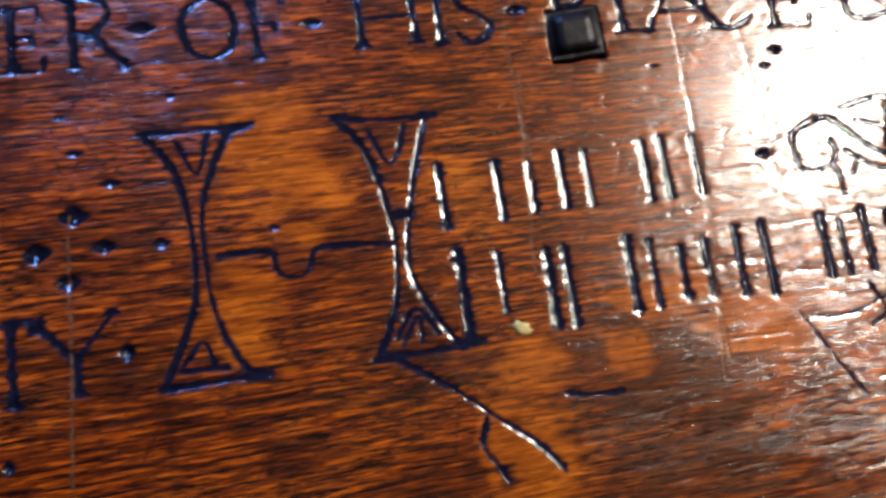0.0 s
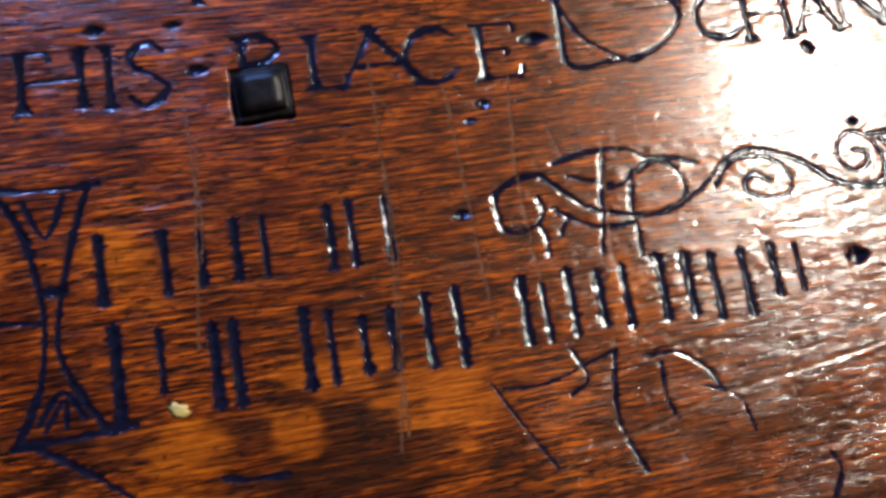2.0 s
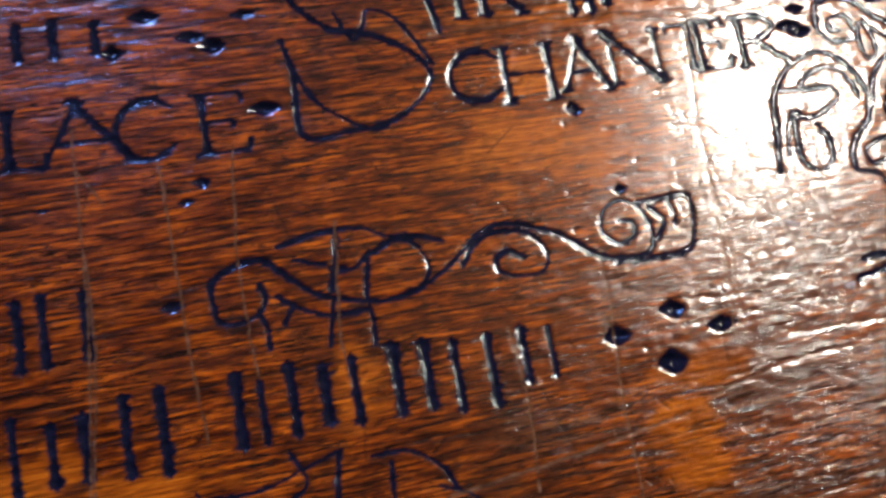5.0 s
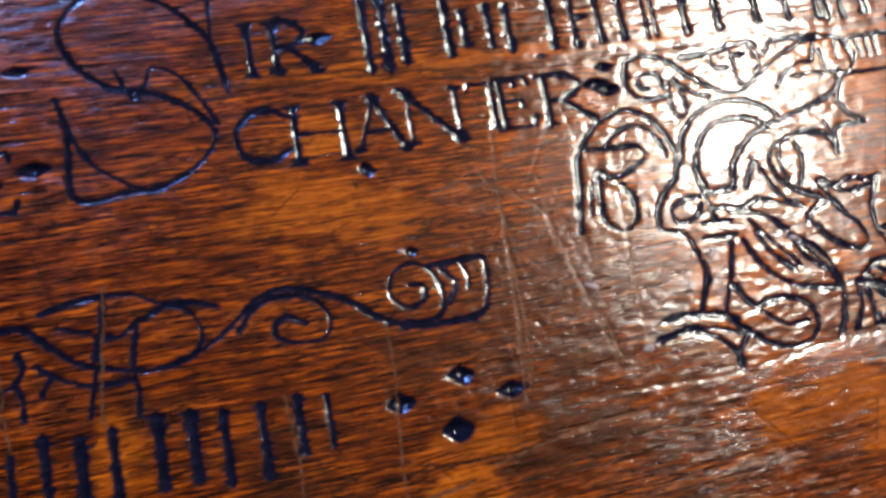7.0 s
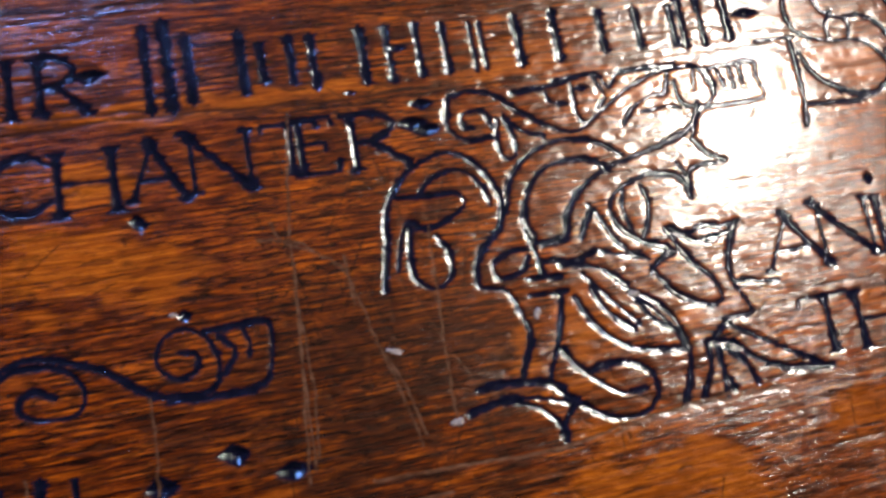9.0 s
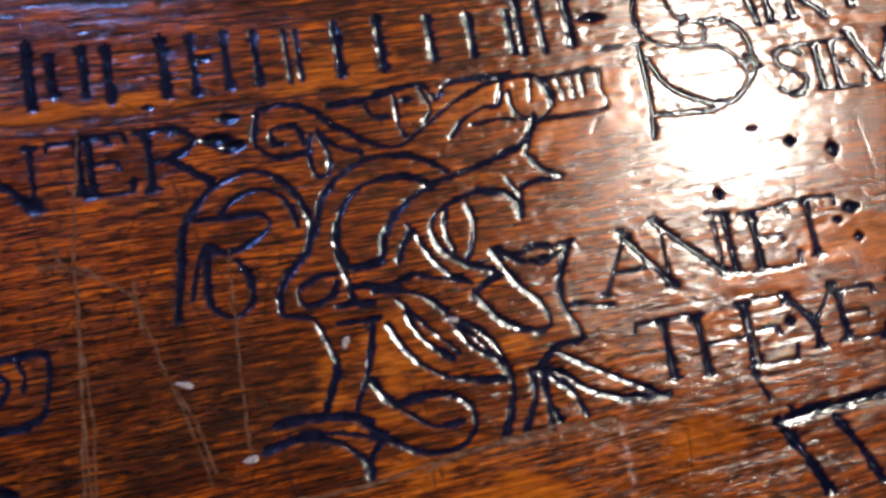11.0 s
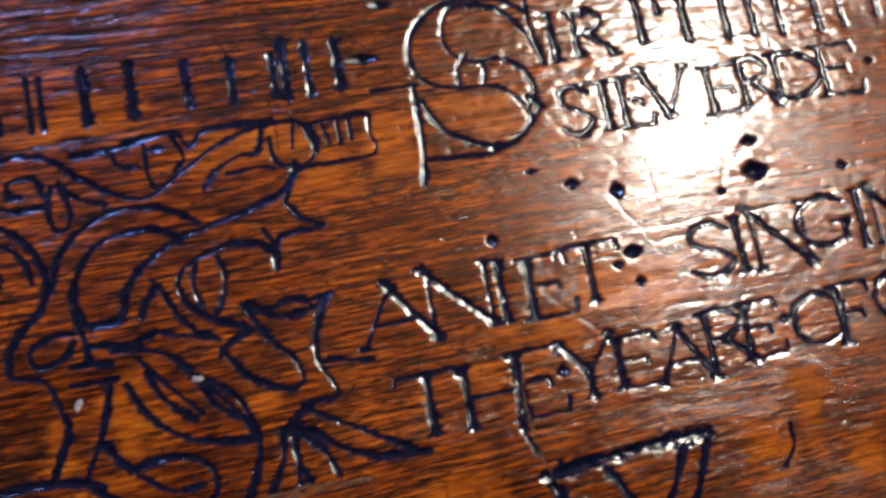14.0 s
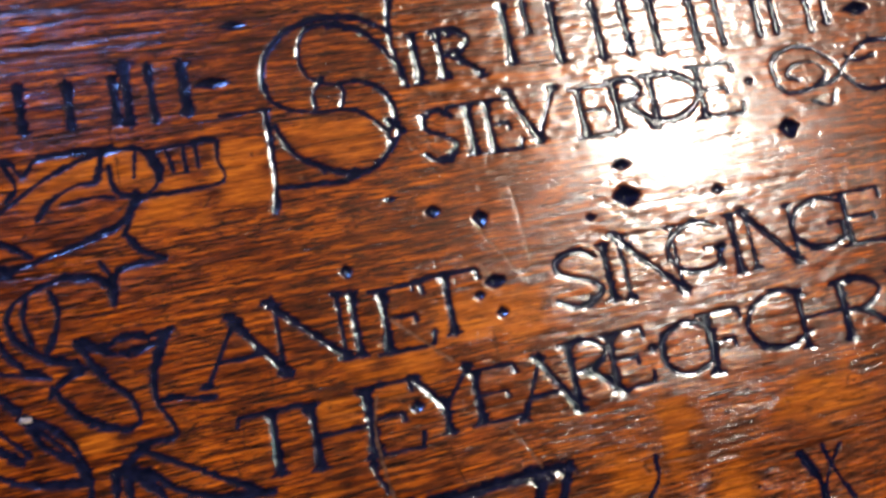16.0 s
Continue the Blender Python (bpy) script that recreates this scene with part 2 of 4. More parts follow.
BARS = (
    "-199.2 -94.4 -197.5 -64.4 1.7;-174.2 -93.8 -172.3 -65.7 1.5;-159.0 -91.5 -159.1 -68.9 1.5;-144.8 -91.4 -144.5 -64.9 1.6;-133.4 -92.0 -133.1 -66.6 1.2;-103.2 -93.8 -108.6 -65.1 1.4;"
    "-103.2 -93.8 -90.2 -64.0 1.4;-81.5 -93.2 -80.6 -64.8 1.6;-196.3 -141.7 -195.6 -101.8 2.0;-181.5 -132.3 -176.6 -106.1 1.2;-159.2 -141.9 -157.3 -107.0 1.8;-151.2 -142.6 -149.0 -107.2 1.8;"
    "-121.8 -140.7 -121.6 -106.9 1.9;-113.2 -140.3 -110.3 -109.5 1.3;-98.3 -138.3 -98.1 -114.3 1.6;-86.6 -138.7 -85.9 -112.7 1.8;-72.5 -140.4 -70.1 -108.0 1.5;-59.1 -142.3 -56.2 -107.7 1.7;"
    "-24.7 -138.3 -32.3 -107.8 1.7;-24.7 -138.3 -14.2 -112.3 1.2;-14.1 -138.0 -0.1 -107.6 1.6;5.4 -135.9 6.6 -111.2 2.0;17.1 -138.1 19.2 -109.8 1.6;34.5 -137.8 35.9 -107.8 2.0;"
    "47.1 -137.8 49.2 -108.8 2.0;59.1 -141.2 62.1 -111.0 1.5;74.5 -141.7 76.5 -111.0 1.6;90.4 -136.0 91.3 -110.5 1.6;101.3 -135.4 104.3 -112.7 1.0;163.9 29.2 165.1 59.7 2.0;"
    "186.0 30.1 186.7 59.9 1.8;193.7 34.3 195.3 53.6 1.6;206.6 32.7 207.6 54.9 1.7;215.7 28.9 217.4 55.1 1.7;239.0 28.6 238.0 56.0 1.7;252.8 28.2 247.5 55.8 1.3;"
    "267.0 29.1 260.4 55.7 1.4;268.3 29.0 283.7 54.6 1.4;282.5 28.6 295.4 53.3 1.0;289.2 29.1 298.1 53.0 1.1;312.0 29.1 309.3 54.6 1.8;328.6 29.9 330.1 55.2 1.9;"
    "352.7 31.3 350.8 53.0 1.7;368.4 30.9 372.2 52.2 1.6;387.2 30.1 389.8 51.8 1.7;147.7 26.3 146.9 66.9 1.5;155.6 26.5 156.3 68.5 2.0;393.1 28.6 393.5 57.3 1.8;"
    "408.6 28.8 397.8 55.5 1.4;416.9 30.0 416.1 54.8 1.8;562.7 33.6 565.5 64.3 1.8;574.4 47.6 575.5 64.6 1.2;586.4 31.8 589.5 63.0 1.8;607.9 30.4 610.9 60.5 1.7;"
    "622.6 30.0 625.4 58.8 1.7;637.3 28.6 640.6 58.6 1.6;658.7 27.6 662.3 58.2 1.7;671.8 29.5 676.4 57.5 1.3;694.7 31.1 696.0 58.4 1.4;704.6 31.4 705.6 57.4 1.6;"
    "715.7 30.0 734.1 57.3 1.4;731.6 32.7 738.3 60.0 1.5;-146.2 32.1 -148.6 54.1 1.7;-128.3 33.9 -133.0 53.8 1.8;-107.9 33.7 -110.5 51.5 1.8;-94.2 32.7 -95.6 50.0 1.5;"
    "-80.2 32.5 -81.5 49.9 1.7;-63.5 32.0 -64.9 48.2 1.5;"
)
STROKES = (
    ("initial", 1.5, "11,30 14,14 14,-14 33,-15 52,-13 67,-5 74,6 68,17 55,26 45,30"),
    ("initial", 1.3, "13,21 20,3 30,-7 45,-15 60,-10"),
    ("initial", 1.5, "45,30 33,33 20,45 15,60 22,72 38,78 56,72 69,61 78,48 82,26"),
    ("initial", 1.3, "82,26 78,48 79,70 79,81"),
    ("initial", 1.2, "36,40 42,27 48,33 51,40 61,36 69,25 76,11"),
    ("initial2", 1.6, "513,77 509,61 509,46 512,31"),
    ("initial2", 1.5, "509,56 498,64 480,67 462,62 451,50 450,36 456,28 470,24 485,23 493,18 500,7 495,-1 484,-6 470,-2 457,7 451,20"),
    ("initial2", 1.4, "509,42 500,55 487,63 473,63 467,54 468,42 477,36 492,35 502,28 504,17 500,11"),
    ("initial2", 1.3, "470,26 470,33 475,39"),
    ("initial2", 1.3, "481,25 483,31 482,36"),
    ("initial2", 1.7, "448,27 448,9 447,-7 445,-17"),
    ("initial2", 1.4, "448,-7 464,-8 479,-8 492,-3 502,6 505,14"),
    ("initial2", 1.1, "429,28 439,28 450,28"),
    ("initial2", 2.0, "501,15 506,10"),
    ("flourish", 1.5, "-33,-78 -32,-71 -24,-66 -14,-64 -8,-67 -1,-74 8,-82 21,-87 36,-90 49,-88 61,-83 70,-77 80,-69 91,-66 104,-69 119,-76 133,-87 149,-92 172,-93"),
    ("flourish", 1.2, "-4,-60 7,-58 20,-57 32,-58 41,-63 54,-65 65,-69"),
    ("flourish", 1.3, "-7,-81 1,-87 13,-92 28,-92"),
    ("flourish", 1.4, "-33,-78 -31,-87 -23,-89 -15,-86 -12,-81 -13,-75"),
    ("flourish", 1.3, "-15,-86 -13,-93 -13,-101"),
    ("flourish", 1.2, "-6,-92 -1,-85"),
    ("flourish", 1.4, "20,-59 18,-71 15,-82"),
    ("flourish", 1.4, "16,-73 26,-74 33,-69"),
    ("flourish", 1.4, "35,-69 44,-65 53,-69 57,-79 52,-87 41,-90"),
    ("flourish", 1.3, "32,-71 29,-86 30,-96 29,-107"),
    ("flourish", 1.1, "15,-86 11,-104"),
    ("flourish", 1.1, "2,-67 14,-71"),
    ("flourish", 1.4, "72,-81 78,-73 88,-69 101,-71 109,-79 108,-88 99,-90 88,-87 86,-82 92,-78 99,-82"),
    ("flourish", 1.3, "119,-76 129,-85 142,-90 157,-89 160,-79 156,-68 147,-64 139,-68 137,-77 144,-83 151,-81 152,-75 146,-73"),
    ("flourish", 1.5, "156,-66 171,-66 181,-67 181,-79 178,-89 171,-92 157,-92"),
    ("flourish", 1.4, "161,-69 167,-76 162,-84"),
    ("flourish", 1.2, "171,-68 173,-74 172,-79"),
    ("post", 1.7, "-317,-39 -307,-53 -303,-67 -301,-86 -302,-107 -307,-122 -317,-142"),
    ("post", 1.5, "-274,-40 -283,-43 -291,-57 -296,-73 -297,-91 -296,-110 -292,-126 -285,-139 -277,-142"),
    ("post", 1.5, "-318,-39 -297,-40 -273,-39"),
    ("post", 1.7, "-318,-142 -298,-142 -277,-142"),
    ("post", 1.2, "-304,-43 -297,-58 -291,-42"),
    ("post", 1.2, "-309,-134 -301,-126 -297,-136"),
    ("post", 1.4, "-310,-136 -293,-137"),
    ("post2", 1.7, "-239,-41 -229,-54 -223,-77 -221,-99 -224,-120 -229,-133 -235,-143"),
    ("post2", 1.6, "-200,-43 -206,-59 -211,-76 -216,-98 -216,-112 -209,-129 -202,-141"),
    ("post2", 1.5, "-240,-40 -220,-43 -196,-43"),
    ("post2", 1.8, "-236,-143 -216,-143 -191,-142"),
    ("post2", 1.3, "-226,-47 -218,-63 -210,-47"),
    ("post2", 1.4, "-226,-136 -217,-125 -209,-136"),
    ("post2", 2.2, "-221,-85 -213,-85"),
    ("post2", 1.3, "-224,-139 -216,-128 -216,-138"),
    ("rail", 1.3, "-292,-93 -282,-93 -271,-94 -270,-101 -265,-105 -258,-104 -253,-95 -239,-95 -223,-97"),
    ("strapwork", 1.7, "230,-63 234,-44 237,-27 246,-15 256,-9 268,-7 277,-12 284,-21 287,-33 284,-44"),
    ("strapwork", 1.4, "252,-23 259,-17 270,-15 279,-22 282,-32"),
    ("strapwork", 1.5, "241,-24 256,-25 267,-25 271,-30 265,-35 254,-39 245,-35"),
    ("strapwork", 1.6, "245,-37 243,-51 244,-60 251,-65 259,-61 260,-51 256,-43"),
    ("strapwork", 1.1, "237,-55 241,-41 244,-35"),
    ("strapwork", 1.6, "284,-44 273,-54 270,-67 282,-72 287,-86 288,-93 281,-109"),
    ("strapwork", 1.4, "294,-55 285,-55 278,-59 280,-66 290,-64 294,-58"),
    ("strapwork", 1.5, "289,-35 293,-23 304,-13 320,-8 336,-11 348,-19"),
    ("strapwork", 1.6, "299,-51 296,-41 300,-30 308,-21 320,-18 332,-19 339,-25"),
    ("strapwork", 1.7, "297,-52 312,-53 316,-42 325,-32 339,-24 359,-19 374,-15 385,-10 391,-0"),
    ("strapwork", 1.6, "320,-54 325,-45 329,-42 332,-51 341,-64 347,-67"),
    ("strapwork", 1.7, "376,-44 375,-36 369,-31 357,-30 344,-34 337,-40 338,-50 347,-59 359,-64"),
    ("strapwork", 1.4, "344,-35 342,-44 344,-53"),
    ("strapwork", 1.5, "353,-34 355,-42 353,-51 349,-58"),
    ("strapwork", 1.5, "384,-16 390,-24 398,-29 380,-30 376,-43"),
    ("strapwork", 1.3, "373,-26 377,-33"),
    ("strapwork", 1.5, "295,-46 298,-58 299,-68"),
    ("strapwork", 1.5, "299,-61 313,-63 324,-61"),
    ("strapwork", 1.5, "292,-68 307,-69"),
    ("strapwork", 1.5, "291,-75 308,-76"),
    ("strapwork", 1.7, "305,-79 300,-96 293,-111 298,-116"),
    ("strapwork", 1.6, "308,-65 319,-66 329,-71 336,-78"),
    ("strapwork", 1.7, "311,-79 319,-94 333,-105 355,-110"),
    ("strapwork", 1.6, "319,-76 325,-88 335,-97"),
    ("strapwork", 1.7, "338,-81 348,-88 355,-98 358,-112 354,-125 350,-133"),
    ("strapwork", 1.4, "339,-86 345,-95 353,-101"),
    ("strapwork", 1.6, "349,-72 358,-85 372,-93 379,-91 377,-82 368,-71 360,-56"),
    ("strapwork", 1.5, "351,-72 360,-65"),
    ("strapwork", 1.4, "360,-56 370,-62 377,-64 389,-62 396,-57"),
    ("strapwork", 1.3, "376,-58 384,-57 387,-62 380,-63"),
    ("strapwork", 1.6, "394,-58 388,-70 386,-84 392,-99 380,-101 371,-107"),
    ("strapwork", 1.1, "387,-85 398,-86 406,-88"),
    ("strapwork", 1.8, "261,-110 277,-110 291,-113 297,-118 309,-128 319,-133 331,-133 339,-126 338,-117 330,-111 316,-110 308,-111 300,-100"),
    ("strapwork", 1.3, "311,-114 323,-123 334,-123"),
    ("strapwork", 1.7, "256,-119 271,-117 283,-121 293,-130 294,-138"),
    ("strapwork", 1.5, "295,-130 303,-122"),
    ("strapwork", 1.9, "367,-109 379,-112 390,-121 404,-127 424,-130"),
    ("strapwork", 1.5, "379,-103 390,-110 406,-120 421,-129"),
    ("strapwork", 1.6, "367,-110 366,-120 359,-133"),
    ("strapwork", 1.6, "371,-112 372,-123 375,-132"),
    ("strapwork", 1.5, "374,-112 383,-122 387,-131"),
    ("strapwork", 1.2, "325,-60 336,-64 349,-68"),
    ("strapwork", 1.3, "317,-70 327,-83 335,-92 338,-96"),
    ("strapwork", 1.4, "336,-81 345,-90 353,-100 357,-111"),
    ("strapwork", 1.1, "340,-86 343,-94 352,-99"),
    ("strapwork", 1.1, "299,-61 309,-62 319,-64"),
    ("strapwork", 1.2, "348,-75 353,-71 362,-67"),
    ("strapwork", 1.3, "362,-55 370,-60 378,-56 384,-59 395,-58"),
    ("strapwork", 1.0, "376,-63 380,-66 385,-63"),
    ("strapwork", 1.3, "372,-111 371,-123 371,-134"),
    ("strapwork", 1.3, "377,-112 383,-120 386,-130"),
    ("strapwork", 1.1, "326,-39 332,-48 334,-55"),
    ("strapwork", 1.2, "270,-115 285,-118 301,-123"),
    ("scroll", 1.4, "273,19 284,20 295,16 305,7 318,-2 329,-5 340,1 354,10 365,15 378,19 394,19 399,12 401,4"),
    ("scroll", 1.5, "272,17 270,5 277,-2 289,-3"),
    ("scroll", 1.4, "281,3 277,4 278,10 287,10 290,2"),
    ("scroll", 1.4, "293,5 291,-4 293,-13 298,-12 299,-4 296,6"),
    ("scroll", 1.2, "298,4 304,-2 313,-5"),
    ("scroll", 1.5, "302,17 319,18 334,21 344,21 349,14 355,20 369,21 384,21"),
    ("scroll", 1.3, "342,21 346,10 342,5"),
    ("scroll", 1.2, "318,15 320,10 327,9"),
    ("scroll", 1.2, "331,18 331,4 333,-1"),
    ("scroll", 1.3, "382,13 383,3 390,-1 398,1 402,9 399,17"),
    ("scroll", 1.0, "393,18 391,7"),
    ("scroll", 1.4, "352,-5 358,2 368,7 376,8 379,16"),
    ("scroll", 1.1, "362,-0 375,1 382,-0"),
    ("scroll", 1.2, "397,17 412,18 425,18 425,10 426,0 408,-2 392,-3 384,-16"),
    ("scroll", 1.0, "399,17 400,6"),
    ("scroll", 1.0, "405,17 407,7"),
    ("scroll", 1.0, "412,17 412,6"),
    ("scroll", 1.0, "417,17 417,7"),
    ("chevron", 2.4, "471,-151 493,-150 516,-149 548,-149"),
    ("chevron", 2.0, "473,-155 480,-168 487,-184"),
    ("chevron", 1.6, "498,-154 506,-168 513,-185"),
    ("chevron", 1.6, "535,-152 528,-166 519,-179"),
    ("chevron", 1.6, "547,-151 539,-169 527,-188"),
    ("flourish2", 1.3, "697,5 697,17 707,23 720,22 731,14 738,3 749,-4 770,-3"),
    ("flourish2", 1.2, "697,5 703,-0 717,1 726,7 721,14 709,14 704,9 710,6"),
    ("flourish2", 1.3, "717,1 731,4 740,12 754,21 767,21"),
    ("flourish2", 1.2, "729,-2 724,-9 715,-6"),
    ("flourish2", 1.3, "740,15 747,12 757,14"),
    ("graffito", 0.8, "-49,-151 -36,-175 -27,-190"),
    ("graffito", 0.8, "-45,-154 -25,-155 -3,-149 8,-146"),
    ("graffito", 1.3, "7,-148 4,-163 3,-177 8,-192 11,-198"),
    ("graffito", 1.2, "27,-155 26,-169 29,-179"),
    ("graffito", 1.2, "20,-151 35,-152 47,-161 52,-171"),
    ("graffito", 1.0, "-12,-143 -7,-156 -16,-162"),
    ("graffito", 1.2, "95,-206 98,-214 92,-225"),
    ("graffito", 0.8, "45,-168 59,-176 63,-191"),
    ("gouge", 1.5, "-228,-144 -215,-153 -203,-162 -191,-173 -176,-186 -167,-197"),
    ("gouge", 1.4, "-195,-173 -198,-183 -194,-191 -190,-198"),
    ("gouge", 1.4, "-160,-169 -149,-171 -136,-171"),
    ("gouge", 2.2, "658,-169 665,-183 665,-196"),
    ("gouge", 1.3, "670,-168 674,-181 680,-194"),
    ("gouge", 1.0, "680,-169 671,-179 665,-191"),
    ("gouge", 1.2, "588,-154 587,-164 580,-172"),
    ("gouge", 1.3, "466,-127 466,-133 470,-141"),
    ("gouge", 1.1, "390,-58 393,-59 388,-69 386,-83"),
    ("gouge", 1.2, "391,-84 401,-87 409,-88"),
)
SCRATCHES = (
    "-46,-17 -45,-57 -44,-96 -42,-133",
    "-78,-0 -79,-53 -82,-102 -90,-171",
    "-16,-15 -20,-61 -20,-94 -19,-112",
    "-159,-9 -158,-42 -159,-64",
    "-78,-16 -69,-32",
    "202,20 196,-26 193,-74 191,-128",
    "216,-45 217,-66",
    "182,-33 197,-36 206,-43",
    "195,-45 192,-84 188,-133",
    "188,-27 192,-35 209,-45 216,-54 222,-78 229,-103 235,-127",
    "253,-38 251,-86 250,-119",
    "!169,-156 191,-152 219,-148 243,-148",
    "!213,-137 249,-138 287,-140 332,-135 372,-133 399,-135",
    "!316,-139 339,-135 375,-135 395,-135",
    "250,-157 281,-165 307,-172",
    "223,-82 231,-101 237,-124",
    "529,-38 537,-50 547,-66",
    "549,-23 551,-50 551,-58",
    "21,-53 16,-97 16,-110",
    "-25,-191 2,-184 29,-179",
    "!-19,-184 14,-182 52,-173 102,-168 158,-161",
    "194,-60 195,-96 193,-123",
    "133,-89 133,-110 129,-153 129,-183 127,-211",
    "-79,-41 -79,-90 -85,-140 -86,-165",
    "86,-110 88,-145 85,-179",
    "-158,-46 -157,-64 -159,-82",
    "526,-128 531,-136 536,-147",
    "507,-94 486,-73 484,-70",
    "472,-102 469,-117 471,-142 474,-150",
    "-155,-28 -160,-72 -164,-117",
    "-347,-69 -349,-117 -352,-175",
)
PITS = (
    "-312.5 7.2 5.0 3.2;-243.4 3.2 4.7 2.6;-344.6 -70.1 4.3 4.0;-359.5 -82.9 4.7 4.4;-334.1 -83.4 4.3 3.2;-348.5 -95.6 4.3 3.6;"
    "-313.0 -84.6 3.6 2.4;-329.2 -125.8 2.9 4.0;-342.8 -44.1 3.2 1.6;-330.0 -58.1 2.9 1.6;-304.1 -23.7 2.2 1.6;-268.9 -84.1 2.2 1.6;"
    "-347.0 -28.4 2.2 1.3;-373.5 -161.4 2.2 3.2;-152.2 1.7 4.3 2.8;0.0 -0.2 5.0 3.6;-48.3 -78.0 4.3 2.6;-29.7 -28.7 2.9 2.4;"
    "-37.5 -35.8 2.9 1.6;137.1 -19.5 2.5 2.8;-191.7 24.3 4.3 3.2;-159.2 23.5 3.6 2.0;149.5 -59.0 2.2 2.4;-17.6 31.1 5.0 4.0;"
    "-92.2 -31.0 2.9 1.2;-43.8 47.3 5.8 3.2;-3.1 44.1 5.8 2.8;-26.2 35.8 5.0 2.8;-0.5 -0.1 5.8 3.6;135.8 -17.7 2.5 2.8;"
    "-16.8 29.6 3.6 2.4;-58.3 32.3 4.3 4.0;-48.6 -78.0 4.3 2.0;-30.2 -28.1 3.6 2.4;160.8 -115.3 5.8 4.4;133.0 -123.2 5.8 4.8;"
    "182.2 -126.3 5.8 3.6;155.4 -138.5 6.5 5.6;124.2 46.5 5.0 3.2;216.2 37.2 1.4 1.6;259.9 4.8 5.8 3.6;125.7 47.0 5.8 2.8;"
    "229.9 25.8 2.9 1.6;253.1 44.3 4.3 2.0;213.5 38.3 1.3 1.4;162.0 -116.3 5.0 4.8;260.0 16.8 4.3 2.8;254.5 8.4 5.8 3.6;"
    "335.3 15.3 2.9 1.6;428.3 42.9 5.8 2.8;488.4 -109.8 2.9 2.8;532.7 -63.9 4.3 3.2;533.5 -77.9 2.5 2.8;525.0 -68.8 2.5 2.4;"
    "469.4 -47.5 2.5 3.2;598.8 -107.3 2.5 2.4;682.0 9.4 2.2 2.0;532.5 -34.7 3.6 4.0;605.0 -21.8 4.3 2.8;603.5 -37.0 5.8 5.2;"
    "650.5 -41.2 2.5 2.4;644.2 -69.3 2.2 3.2;494.2 -19.6 2.9 1.6;511.6 -28.5 2.9 2.8;535.2 52.4 2.2 1.6;583.8 -43.6 2.2 2.0;"
    "754.3 39.3 6.5 4.0;440.9 68.1 5.8 2.4;696.8 -16.9 5.0 4.8;"
)
WORN = (
    "-262 -58 29 29;-283 -118 16 21;-172 -156 16 16;-175 -190 18 29;-129 -156 13 12;-69 -157 21 12;"
    "-189 -79 16 18;-195 -184 5 18;-193 -76 13 16;-173 -156 13 18;-132 -155 13 10;-106 -134 23 13;"
    "-65 -148 29 13;-121 -135 16 10;-67 -159 26 13;19 -123 10 16;157 -173 18 29;113 -36 47 16;"
    "167 -145 21 13;167 28 104 5;310 -162 29 16;364 -178 18 21;309 -99 10 13;120 -2 16 8;"
    "318 -94 16 12;344 -159 26 13;315 -92 14 16;295 -117 23 5;285 -99 8 12;434 -153 23 13;"
    "314 -137 13 5;310 35 23 13;367 12 31 10;528 -79 26 12;434 -1 16 18;482 -94 21 10;"
    "460 -108 13 10;600 -150 10 18;623 -170 12 13;678 -147 29 13;576 -159 16 13;478 12 21 13;"
    "403 -6 21 10;560 27 44 3;360 -95 8 6;"
)
PALE_SPOTS = ((293, -83, 1.8, 3.6, -30), (338, -82, 3.6, 1.4, 7), (230, -88, 4.0, 1.4, -16), (251, -121, 2.8, 2.0, 21), (145, -58, 2.4, 1.3, -2), (229, -88, 4.8, 1.3, -25), (249, -121, 2.8, 1.8, 12), (338, -82, 3.2, 1.6, -11))

